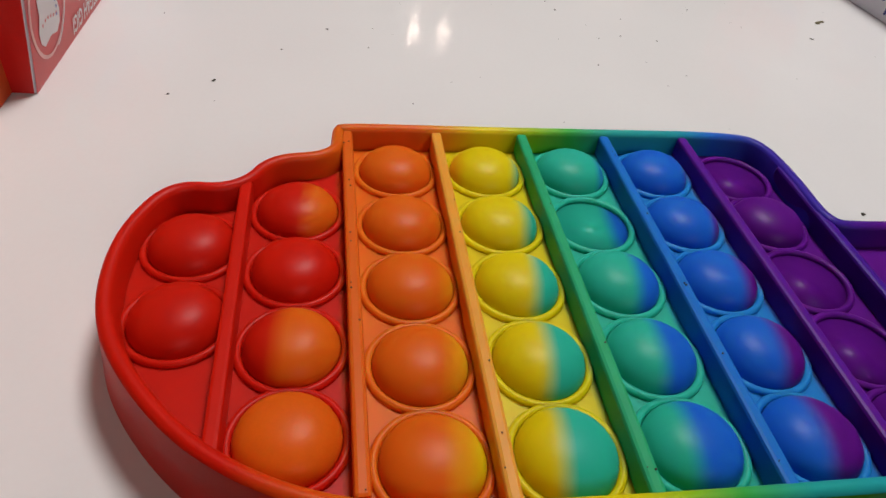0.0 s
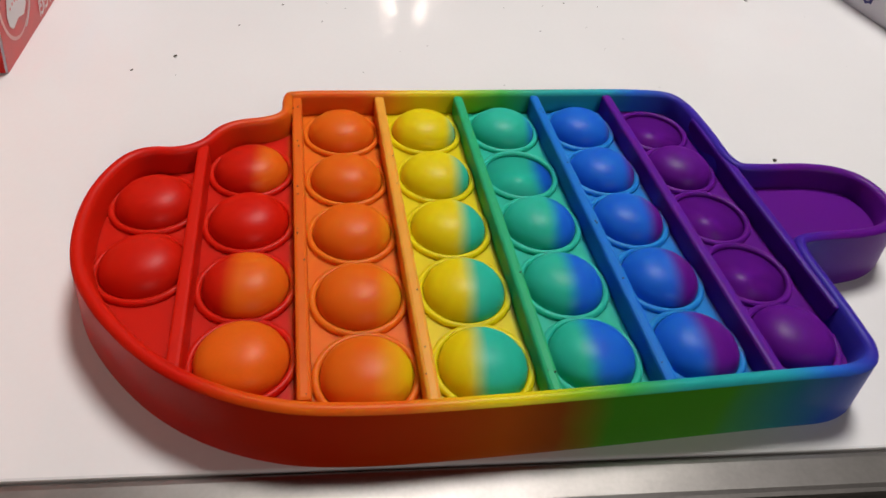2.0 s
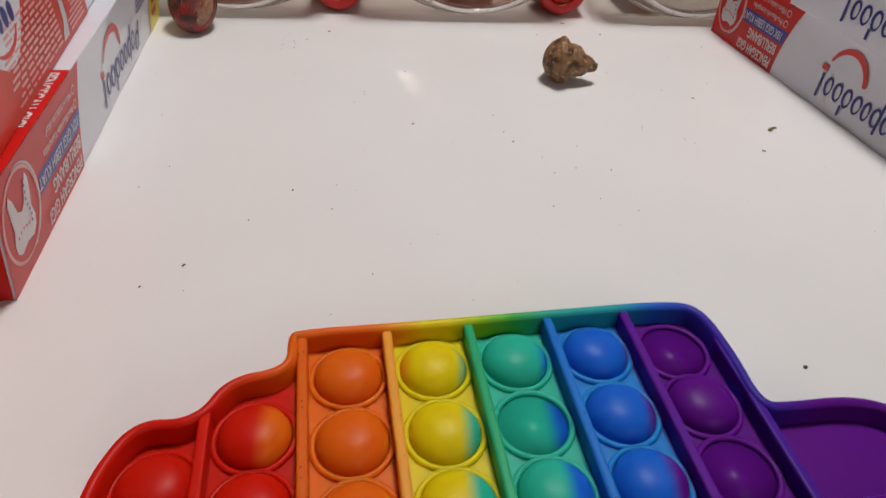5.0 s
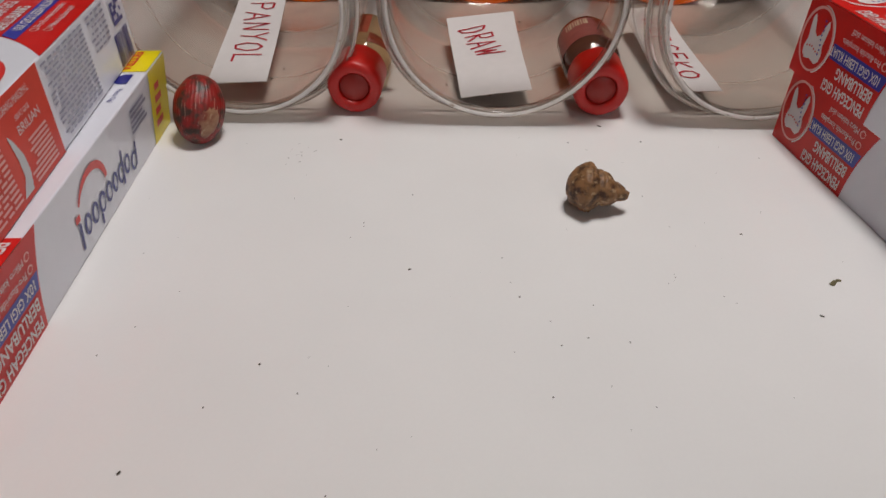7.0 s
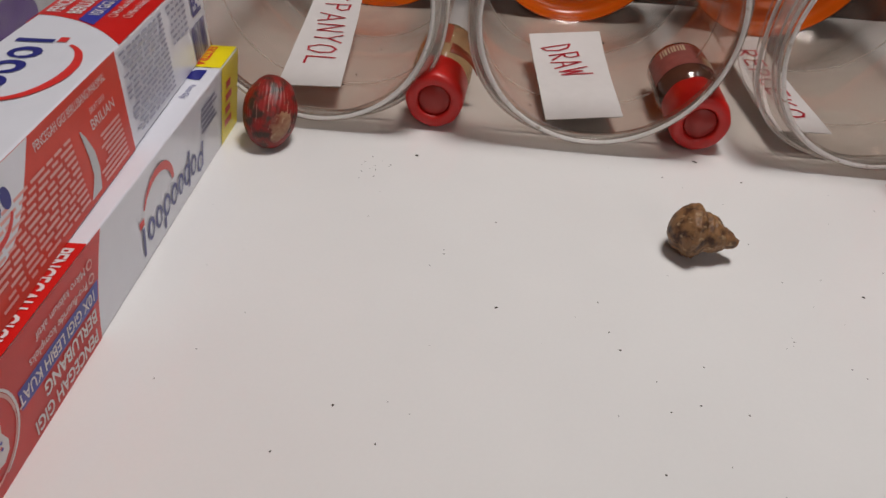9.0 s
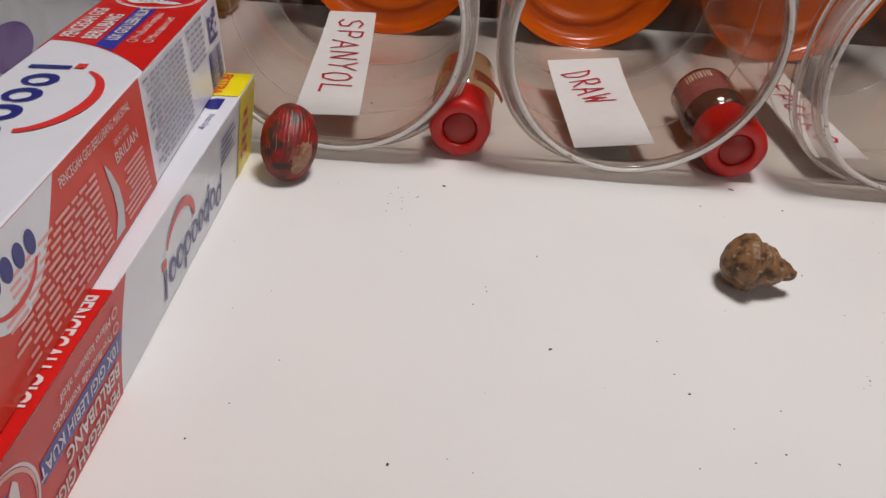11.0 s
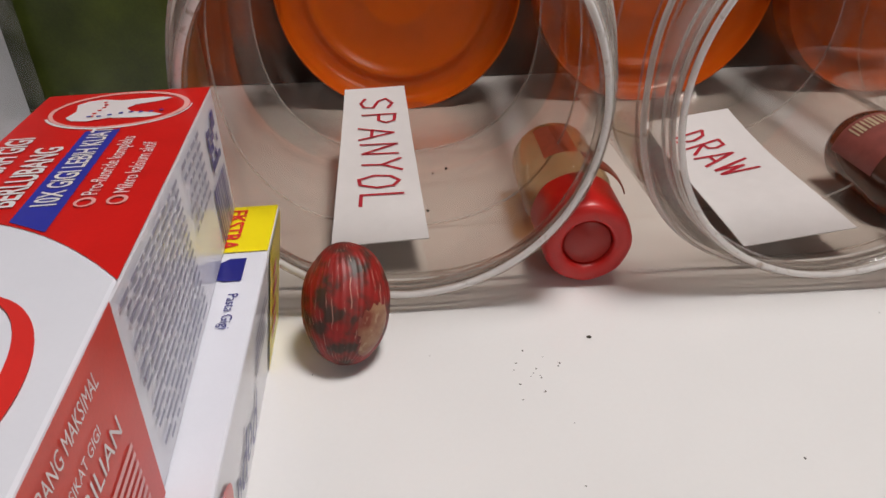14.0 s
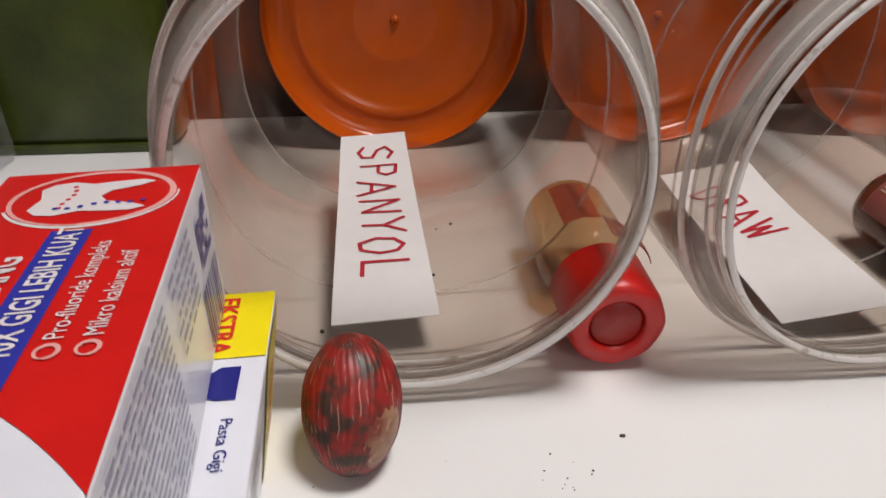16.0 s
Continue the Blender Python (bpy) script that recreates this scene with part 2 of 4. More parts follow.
def rim_plastic(name, solid):
    """Clear thick plastic beads: partly see-through, coated; the white base stands in for lamp highlights."""
    mat, tree, bsdf = nodes_of(name)
    pos = tree.nodes.new("ShaderNodeNewGeometry")
    dirt = add(tree, "ShaderNodeTexNoise", Scale=420.0, Detail=6.0)
    tree.links.new(pos.outputs["Position"], dirt.inputs["Vector"])
    ramp = tree.nodes.new("ShaderNodeValToRGB")
    ramp.color_ramp.elements[0].position, ramp.color_ramp.elements[0].color = 0.26, (0.55, 0.47, 0.40, 1)
    ramp.color_ramp.elements[1].position, ramp.color_ramp.elements[1].color = 0.40, (0.97, 0.95, 0.93, 1)
    tree.links.new(dirt.outputs["Fac"], ramp.inputs[0])
    tree.links.new(ramp.outputs[0], bsdf.inputs["Base Color"])
    bsdf.inputs["Transmission Weight"].default_value = 0.15
    bsdf.inputs["Roughness"].default_value = 0.08
    bsdf.inputs["Coat Weight"].default_value = 0.8
    bsdf.inputs["IOR"].default_value = 1.4
    clear = tree.nodes.new("ShaderNodeBsdfTransparent")
    clear.inputs[0].default_value = (0.93, 0.90, 0.87, 1)
    mix = tree.nodes.new("ShaderNodeMixShader")
    mix.inputs[0].default_value = solid
    tree.links.new(clear.outputs[0], mix.inputs[1])
    tree.links.new(bsdf.outputs[0], mix.inputs[2])
    tree.links.new(mix.outputs[0], tree.nodes["Material Output"].inputs["Surface"])
    return mat


rim_mat = rim_plastic("rim_plastic", 0.78)
ridge_mat = rim_plastic("ridge_plastic", 0.22)
neck_mat = rim_plastic("neck_plastic", 0.22)


def shell_material(name, base, dark, light, streaks, rough, patch=150.0, ribs=0):
    """Sea shell: blotches of a dark and a light tone and fine pale growth streaks."""
    mat, tree, bsdf = nodes_of(name)
    link = tree.links.new
    at = tree.nodes.new("ShaderNodeTexCoord")
    blotch = add(tree, "ShaderNodeTexNoise", Scale=patch, Detail=4.0)
    link(at.outputs["Object"], blotch.inputs["Vector"])
    ramp = tree.nodes.new("ShaderNodeValToRGB")
    ramp.color_ramp.elements[0].position, ramp.color_ramp.elements[0].color = 0.38, (*dark, 1)
    ramp.color_ramp.elements[1].position, ramp.color_ramp.elements[1].color = 0.56, (*base, 1)
    link(blotch.outputs["Fac"], ramp.inputs[0])
    stretch = add(tree, "ShaderNodeVectorMath")
    stretch.operation = "MULTIPLY"
    stretch.inputs[1].default_value = streaks
    link(at.outputs["Object"], stretch.inputs[0])
    lines = add(tree, "ShaderNodeTexNoise", Scale=1.0, Detail=2.0)
    link(stretch.outputs[0], lines.inputs["Vector"])
    pick = tree.nodes.new("ShaderNodeMapRange")
    pick.inputs["From Min"].default_value, pick.inputs["From Max"].default_value = 0.60, 0.72
    pick.inputs["To Max"].default_value = 0.7
    link(lines.outputs["Fac"], pick.inputs["Value"])
    mix = tree.nodes.new("ShaderNodeMix")
    mix.data_type = "RGBA"
    factor = pick.outputs[0]
    if ribs:
        # broken pale lines along the ribs, from the top of the shell to its lip
        axes = tree.nodes.new("ShaderNodeSeparateXYZ")
        link(at.outputs["Object"], axes.inputs[0])
        turn = tree.nodes.new("ShaderNodeMath")
        turn.operation = "ARCTAN2"
        link(axes.outputs["Y"], turn.inputs[0])
        link(axes.outputs["X"], turn.inputs[1])
        sway = tree.nodes.new("ShaderNodeMath")
        sway.operation = "MULTIPLY_ADD"
        link(blotch.outputs["Fac"], sway.inputs[0])
        sway.inputs[1].default_value = 0.2
        link(turn.outputs[0], sway.inputs[2])
        many = tree.nodes.new("ShaderNodeMath")
        many.operation = "MULTIPLY"
        link(sway.outputs[0], many.inputs[0])
        many.inputs[1].default_value = ribs
        wave = tree.nodes.new("ShaderNodeMath")
        wave.operation = "SINE"
        link(many.outputs[0], wave.inputs[0])
        crest = tree.nodes.new("ShaderNodeMapRange")
        crest.inputs["From Min"].default_value, crest.inputs["From Max"].default_value = 0.72, 1.0
        crest.inputs["To Max"].default_value = 0.6
        link(wave.outputs[0], crest.inputs["Value"])
        broken = tree.nodes.new("ShaderNodeMapRange")
        broken.inputs["From Min"].default_value, broken.inputs["From Max"].default_value = 0.52, 0.62
        link(lines.outputs["Fac"], broken.inputs["Value"])
        times = tree.nodes.new("ShaderNodeMath")
        times.operation = "MULTIPLY"
        link(crest.outputs[0], times.inputs[0])
        link(broken.outputs[0], times.inputs[1])
        factor = times.outputs[0]
    link(factor, mix.inputs["Factor"])
    link(ramp.outputs[0], mix.inputs[6])
    mix.inputs[7].default_value = (*light, 1)
    link(mix.outputs[2], bsdf.inputs["Base Color"])
    bsdf.inputs["Roughness"].default_value = rough
    relief = add(tree, "ShaderNodeBump", Strength=0.22, Distance=0.0005)
    link(lines.outputs["Fac"], relief.inputs["Height"])
    link(relief.outputs[0], bsdf.inputs["Normal"])
    return mat


shell_red = shell_material("red_shell", (0.27, 0.013, 0.010), (0.045, 0.022, 0.014), (0.60, 0.34, 0.26), (600, 600, 170), 0.46, 230.0, 44)
shell_brown = shell_material("brown_shell", (0.25, 0.125, 0.05), (0.06, 0.024, 0.010), (0.52, 0.36, 0.20), (500, 500, 260), 0.55, 330.0)
shell_lip = shell_material("shell_lip", (0.33, 0.18, 0.10), (0.18, 0.04, 0.025), (0.50, 0.35, 0.22), (600, 600, 300), 0.4)


# ---- building helpers ----
def finish(bm, name, mat, parent=None, label="", smooth=False):
    bmesh.ops.recalc_face_normals(bm, faces=bm.faces)
    for v in bm.verts:
        v.co *= U
    mesh = bpy.data.meshes.new(name)
    bm.to_mesh(mesh)
    bm.free()
    mesh.materials.append(mat)
    if smooth:
        mesh.polygons.foreach_set("use_smooth", [True] * len(mesh.polygons))
    ob = new(name, mesh)
    if parent is not None:
        ob.parent = parent
    if label:
        ob["label"] = label
    return ob


def part(name, bm, mat, parent, label="", smooth=False):
    return finish(bm, name, mat, parent, label, smooth)


def thing(name, place, turn=0.0, label="", category="", group="", kind=""):
    ob = new(name)
    ob.empty_display_size = 0.01
    ob.matrix_basis = Matrix.Translation(Vector(place) * U) @ Matrix.Rotation(radians(turn), 4, "Z")
    return tagged(ob, label, category, group, kind)


def block(bm, x0, x1, y0, y1, z0, z1, bevel=0.0, segments=2):
    made = bmesh.ops.create_cube(bm, size=1.0)["verts"]
    for v in made:
        v.co = Vector(((x0 + x1) / 2 + v.co.x * (x1 - x0), (y0 + y1) / 2 + v.co.y * (y1 - y0), (z0 + z1) / 2 + v.co.z * (z1 - z0)))
    if bevel:
        edges = list({e for v in made for e in v.link_edges})
        bmesh.ops.bevel(bm, geom=edges, offset=bevel, segments=segments, affect="EDGES", profile=0.5)
    return bm


def lathe(profile, count=64, axis="Z", closed=False, centre=(0, 0, 0)):
    """Turns (radius, height) pairs round an axis."""
    bm = bmesh.new()
    rings = []
    for r, h in profile:
        ring = []
        for i in range(count):
            a = 2 * math.pi * i / count
            c = (r * math.cos(a), r * math.sin(a), h) if axis == "Z" else (r * math.cos(a), h, r * math.sin(a))
            ring.append(bm.verts.new(Vector(c) + Vector(centre)))
        rings.append(ring)
    pairs = list(zip(rings, rings[1:])) + ([(rings[-1], rings[0])] if closed else [])
    for a, b in pairs:
        for i in range(count):
            j = (i + 1) % count
            bm.faces.new((a[i], a[j], b[j], b[i]))
    if not closed:
        for ring in (rings[0], rings[-1]):
            if profile[rings.index(ring)][0] > 0.01:
                bm.faces.new(ring)
    bmesh.ops.remove_doubles(bm, verts=bm.verts, dist=0.001)
    return bm


def ring_bead(radius, tube, height, axis="Z", centre=(0, 0, 0), count=64, sides=10, flat=1.0):
    profile = [(radius + tube * math.cos(2 * math.pi * k / sides), height + flat * tube * math.sin(2 * math.pi * k / sides)) for k in range(sides)]
    return lathe(profile, count, axis, True, centre)


def polygon(bm, points, face):
    """One flat face; face maps (s, v) to the place."""
    return bm.faces.new([bm.verts.new(face(*p)) for p in points])


def strip(bm, left, right, face):
    """A band between two runs of points."""
    a = [bm.verts.new(face(*p)) for p in left]
    b = [bm.verts.new(face(*p)) for p in right]
    for i in range(len(a) - 1):
        bm.faces.new((a[i], a[i + 1], b[i + 1], b[i]))


def arc_band(bm, cs, cv, rs, rv, a0, a1, wide, face, count=24):
    left, right = [], []
    for i in range(count + 1):
        f = i / count
        a = radians(a0 + (a1 - a0) * f)
        w = wide * (0.35 + 0.65 * math.sin(math.pi * min(1, 0.15 + f * 0.85)))
        left.append((cs + (rs + w / 2) * math.cos(a), cv + (rv + w / 2) * math.sin(a)))
        right.append((cs + (rs - w / 2) * math.cos(a), cv + (rv - w / 2) * math.sin(a)))
    strip(bm, left, right, face)


def oval(bm, cs, cv, rs, rv, face, count=28, turn=0.0):
    c, s = math.cos(radians(turn)), math.sin(radians(turn))
    pts = []
    for i in range(count):
        a = 2 * math.pi * i / count
        x, y = rs * math.cos(a), rv * math.sin(a)
        pts.append((cs + x * c - y * s, cv + x * s + y * c))
    polygon(bm, pts, face)


def rect(bm, s0, s1, v0, v1, face):
    polygon(bm, ((s0, v0), (s1, v0), (s1, v1), (s0, v1)), face)


def letters(text, s, v, high, face, flip=True, wide=1.0, bold=0.0, align="LEFT", bm=None):
    """Text in the built-in font, laid on a face. flip: turned by half a turn. (s, v): start of the baseline."""
    curve = bpy.data.curves.new("letters", "FONT")
    curve.body, curve.size, curve.align_x, curve.resolution_u = text, 1.0, align, 3
    curve.offset = bold
    ob = bpy.data.objects.new("letters", curve)
    mesh = bpy.data.meshes.new_from_object(ob)
    bm = bm or bmesh.new()
    before = set(bm.verts)
    bm.from_mesh(mesh)
    sign = -1.0 if flip else 1.0
    k = high / 0.69
    for vert in bm.verts:
        if vert not in before:
            vert.co = face(s + sign * vert.co.x * k * wide, v + sign * vert.co.y * k)
    bpy.data.objects.remove(ob)
    bpy.data.curves.remove(curve)
    bpy.data.meshes.remove(mesh)
    return bm


def stroke(bm, points, wide, face):
    """A hand-drawn line of even width."""
    for (s0, v0), (s1, v1) in zip(points, points[1:]):
        d = Vector((s1 - s0, v1 - v0))
        n = Vector((-d.y, d.x)).normalized() * wide / 2
        e = d.normalized() * wide * 0.3
        polygon(bm, ((s0 - e.x + n.x, v0 - e.y + n.y), (s1 + e.x + n.x, v1 + e.y + n.y), (s1 + e.x - n.x, v1 + e.y - n.y), (s0 - e.x - n.x, v0 - e.y - n.y)), face)


# ---- setting ----
def slab(name, x0, x1, y0, y1, z0, z1, mat, bevel=0.0):
    ob = finish(block(bmesh.new(), x0 / U, x1 / U, y0 / U, y1 / U, z0 / U, z1 / U, bevel / U), name, mat)
    return tagged(ob, kind="structure")


slab("floor", -2.0, 2.0, -2.2, 2.4, -0.80, -0.75, floor_mat)
slab("ceiling", -2.0, 2.0, -2.2, 2.4, 2.0, 2.05, ceiling_paint)
slab("wall_north", -2.0, 2.0, 2.4, 2.5, -0.75, 2.0, wall_paint)
slab("wall_south", -2.0, 2.0, -2.3, -2.2, -0.75, 2.0, wall_paint)
slab("wall_east", 2.0, 2.1, -2.2, 2.4, -0.75, 2.0, wall_paint)
slab("wall_west", -2.1, -2.0, -2.2, 2.4, -0.75, 2.0, wall_paint)

TURN = -4.4  # the table's turn against the toy's axis

# table: its frame has the front edge on y = 0
table = thing("table", (-40, -100, 0), TURN, "white laminate table top with an aluminium front edge", "table")
part("tabletop", block(bmesh.new(), -560, 640, 0, 600, -24, 0, 0.6), white_top, table)
part("edge_trim", block(bmesh.new(), -560, 640, -9, -0.4, -20, 0.6, 1.6, 3), metal_trim, table, "brushed aluminium edge strip")
part("front_rail", block(bmesh.new(), -560, 640, -46, -9.4, -60, -16, 1.5), rail_mat, table, "stained grey metal rail")
for lx in (-540, 600):
    for ly in (10, 560):
        part("leg", block(bmesh.new(), lx, lx + 30, ly, ly + 30, -986, -24.5, 2), metal_trim, table)
board = thing("back_board", (-40, -100, 0), TURN, "dark brown wooden board behind the jars", "board")
part("panel", block(bmesh.new(), -540, 620, 596, 610, 0.2, 98, 1.5), board_wood, board)

# added, never in view: only supplies the bright spots mirrored in the table top
lamp = thing("glint_source", (460, 3096, 1372), 0, "two added glowing balls on a bracket, out of view, mirrored as spots in the table", "lamp")
part("bracket", block(bmesh.new(), -130, 130, 20, 60, -30, 30, 6), metal_trim, lamp)
for bx in (-80, 80):
    glow_ball = bmesh.new()
    bmesh.ops.create_uvsphere(glow_ball, u_segments=16, v_segments=10, radius=19)
    for v in glow_ball.verts:
        v.co += Vector((bx, 2.0, 0))
    part("glow_ball", glow_ball, bulb_mat, lamp, smooth=True)


# ---- the silicone toy ----
def smooth_loop(points, rounds=3):
    pts = [Vector(p) for p in points]
    for _ in range(rounds):
        out = []
        for a, b in zip(pts, pts[1:] + pts[:1]):
            out += [a * 0.75 + b * 0.25, a * 0.25 + b * 0.75]
        pts = out
    return pts


def inset_loop(pts, d):
    out = []
    for i, p in enumerate(pts):
        t = (pts[(i + 1) % len(pts)] - pts[i - 1]).normalized()
        out.append(p + Vector((t.y, -t.x)) * d)
    return out


toy = thing("pop_it_toy", (0, 0, 0), 0, "rainbow silicone bubble popping toy shaped like an ice lolly", "toy")
outline = smooth_loop([(-46, 3.4), (-20, 3.0), (20, 3.0), (57, 3.2), (68, 0), (69.5, -18), (68.5, -33.5), (73, -34.6), (93, -34.6), (104, -41), (104, -57), (93, -63.5),
                       (73, -63.5), (69.5, -65), (69.5, -84), (68, -100.5), (45, -100), (0, -100), (-40, -99.0), (-56.5, -94.5), (-70, -86.2), (-80.5, -74.5), (-88, -61.5), (-90.3, -47), (-88.8, -33),
                       (-82, -20.5), (-68.5, -22), (-62.5, -10.5), (-48, -9), (-48, 1.0)])
# the loop runs clockwise, so a positive inset goes inwards
BASE, TOP = 9.6, 15.6
levels = [(-1.4, 0.0), (-1.6, 1.0), (0.0, TOP - 0.8), (0.5, TOP - 0.1), (1.3, TOP + 0.1), (2.3, TOP - 0.2), (2.8, TOP - 1.0), (3.4, BASE)]


def wall_loops(levels):
    mesh = bmesh.new()
    loops = []
    for d, z in levels:
        loops.append([mesh.verts.new((p.x, p.y, z)) for p in inset_loop(outline, d)])
    for a, b in zip(loops, loops[1:]):
        for i in range(len(a)):
            j = (i + 1) % len(a)
            mesh.faces.new((a[i], a[j], b[j], b[i]))
    return mesh


part("wall", wall_loops(levels[:3]), silicone_wall, toy, smooth=True)
part("rim", wall_loops(levels[2:]), silicone_rim, toy, "smooth rounded rim running through the rainbow", smooth=True)

ROWS = [-10.3, -29.9, -49.0, -68.4, -87.6]
bubbles = [(-76, -36.5, False), (-76, -56.5, False)] + [(-55.5, y, False) for y in (-25.5, -44.0, -63.5, -82.0)]
for column, x in enumerate((-33, -11, 11, 33.5, 55.5)):
    for row, y in enumerate(ROWS):
        popped = (column, row) in ((2, 1), (4, 0), (4, 2), (4, 3))
        bubbles.append((x, y - (1.5 if column == 4 and row == 0 else 0), popped))
R = 8.7
bm = bmesh.new()
edges = []
for loop in [[(p.x, p.y) for p in inset_loop(outline, 3.2)]] + [[(x + R * math.cos(2 * math.pi * k / 28), y + R * math.sin(2 * math.pi * k / 28)) for k in range(28)] for x, y, _ in bubbles]:
    vs = [bm.verts.new((x, y, BASE)) for x, y in loop]
    edges += [bm.edges.new((vs[i - 1], vs[i])) for i in range(len(vs))]
bmesh.ops.triangle_fill(bm, edges=edges, use_beauty=True, use_dissolve=False)
part("base_sheet", bm, silicone_floor, toy)

for k, (x, y0, y1) in enumerate(((-66.5, -18.5, -87), (-44.3, 0.5, -94.8), (-22.2, 0.5, -98.5), (0, 0.5, -98.5), (22.3, 0.5, -98.5), (44.5, 0.5, -98.5), (67.2, -12.0, -84.0))):
    bm = block(bmesh.new(), x - 1.3, x + 1.3, y1, y0, BASE - 0.5, TOP - 0.6, 0.7, 2)
    part("rib", bm, rib_mats[k], toy, smooth=False)

up = [(R, 0.0)] + [(R * math.cos(a) ** 0.8, 5.6 * math.sin(a)) for a in [radians(d) for d in (10, 22, 34, 46, 58, 70, 80)]] + [(0.0, 5.65)]
down = [(R, 0.0), (R - 0.5, -1.0), (R - 1.0, -3.4), (R - 2.2, -4.4), (4.2, -4.9), (2.0, -5.1), (0.0, -5.15)]
for x, y, popped in bubbles:
    dome = lathe(down if popped else up, 28, centre=(x, y, BASE))
    skin = bubble_red if (x, y) == (-55.5, -44.0) else bubble_orange if (x, y) == (-55.5, -82.0) else silicone_bubble
    bubble = part("bubble", dome, skin, toy, "bubble pressed in" if popped else "", smooth=True)
    part("bubble_rim", ring_bead(9.45, 0.8, BASE + 0.3, centre=(x, y, 0), count=36, sides=8), silicone_floor, bubble, smooth=True)


# ---- cartons ----
def side_print(box, face, high, edge, mark, bulge):
    """The front print of a toothpaste carton: tooth emblem, claims, stripe, white field with the mark.
    edge: where the red field ends; mark: where the maker's mark begins and how long it is; bulge: how far the field's end curves."""
    r, k = high / 39.0, edge / 66.0
    curve = [(edge + bulge * (i / 18) ** 2.0, i / 18 * high) for i in range(19)]
    bm = bmesh.new()
    strip(bm, [(0.3, v) for _, v in curve], curve, lambda s, v: face(s, v, 0.16))
    part("red_field", bm, carton_red, box)
    bm = bmesh.new()
    arc_band(bm, 13.8 * k, 20.3 * r, 12.0 * k, 15.2 * r, 0, 360, 1.3, lambda s, v: face(s, v, 0.3), 36)
    part("emblem_ring", bm, print_pink, box)
    bm = bmesh.new()
    arc_band(bm, 14.0 * k, 20.4 * r, 12.7 * k, 16.2 * r, -70, 95, 0.9, lambda s, v: face(s, v, 0.3), 30)
    part("emblem_glint", bm, print_white, box)
    bm = bmesh.new()
    tooth = [(5.6, 9), (8, 6.6), (12.5, 8), (17, 6.6), (19.4, 9), (20, 13), (18.6, 18), (19.3, 24), (19.6, 29), (18.4, 32), (16.6, 29), (14.8, 22.8), (12.5, 21),
             (10.2, 22.8), (8.4, 29), (6.6, 32), (5.4, 29), (5.7, 24), (6.4, 18), (5, 13)]
    polygon(bm, [((13.8 + (s - 12.5) * 1.02) * k, (20.3 + (v - 19.3) * 0.86) * r) for s, v in tooth], lambda s, v: face(s, v, 0.32))
    part("tooth_emblem", bm, print_white, box)
    bm = bmesh.new()
    for i in range(6):
        oval(bm, (8.8 + i * 1.95) * k, (15.8 + 0.7 * math.sin(i)) * r, 0.5, 0.5, lambda s, v: face(s, v, 0.45), 10)
    part("red_dot_row", bm, print_red, box)
    bm = bmesh.new()
    for i in range(8):
        oval(bm, (18.7 - 0.26 * i + 0.5 * math.sin(i * 1.3)) * k, (14.6 + i * 2.25) * r, 0.5, 0.55, lambda s, v: face(s, v, 0.5), 10)
    part("blue_dot_row", bm, print_blue, box)
    top_s = lambda v: edge + bulge * (v / 39.0) ** 2.0
    bm = bmesh.new()
    polygon(bm, ((28 * k, 16.6 * r), (top_s(16.6) - 0.8, 16.6 * r), (top_s(23.8) - 0.8, 23.8 * r), (28 * k, 23.8 * r)), lambda s, v: face(s, v, 0.3))
    part("blue_stripe", bm, print_blue, box)
    f2 = lambda s, v: face(s, v, 0.45)
    bm = letters("PENCEGAH GIGI", edge - 2.5, 1.8 * r + 5.4 * r, 5.2 * r, f2, bold=0.02, wide=0.60 * k / r)
    letters("BERLUBANG", edge - 1.5, 9.6 * r + 5.4 * r, 5.2 * r, f2, bold=0.02, wide=0.66 * k / r, bm=bm)
    letters("10X GIGI LEBIH KUAT", edge - 0.5, 22.3 * r, 4.2 * r, f2, bold=0.015, wide=0.65 * k / r, bm=bm)
    letters("Pro-fluoride kompleks", edge - 4, 28.4 * r, 2.9 * r, f2, wide=0.75 * k / r, bm=bm)
    letters("Mikro kalsium aktif", edge - 4, 33.8 * r, 2.9 * r, f2, wide=0.75 * k / r, bm=bm)
    part("printed_text", bm, print_white, box)
    for v in (27.0, 32.4):
        bm = bmesh.new()
        arc_band(bm, edge - 1.4, v * r, 1.5, 1.5, 0, 360, 0.7, f2, 16)
        part("bullet_mark", bm, print_pink, box)
    if mark is None:
        return
    # the maker's mark as plain shapes: a row of round blocks and stems, and a curved red band
    s, q = mark[0], mark[1] / 82.0
    for stem, wide in ((3, 5.2), (0, 8.2), (0, 8.8), (1, 9.0), (0, 8.8), (0, 7.2), (2, 9.0), (0, 8.8), (4, 10.0)):
        wide *= q
        bm = bmesh.new()
        if stem != 3:
            arc_band(bm, s + wide / 2, (12.7 if stem != 4 else 9.5) * r, wide * 0.36, 4.1 * r, 0, 360, 2.4 * q, lambda a, b: face(a, b, 0.3), 18)
        if stem in (1, 3):
            rect(bm, s + 0.4, s + 0.4 + 2.3 * q, 5.0 * r if stem == 3 else 8.4 * r, 17.5 * r if stem == 3 else 3.2 * r, lambda a, b: face(a, b, 0.34))
        if stem in (2, 4):
            rect(bm, s + wide - 2.6 * q, s + wide - 0.3, 5.6 * r, 22.5 * r if stem == 2 else 18.0 * r, lambda a, b: face(a, b, 0.34))
        s += wide + 0.7 * q
        part("mark_block", bm, print_navy, box)
    bm = bmesh.new()
    arc_band(bm, mark[0] + 20 * q, 19 * r, 17.5 * q, 13.5 * r, 8, 158, 3.4 * r, lambda a, b: face(a, b, 0.36), 24)
    part("red_curve", bm, print_red, box)
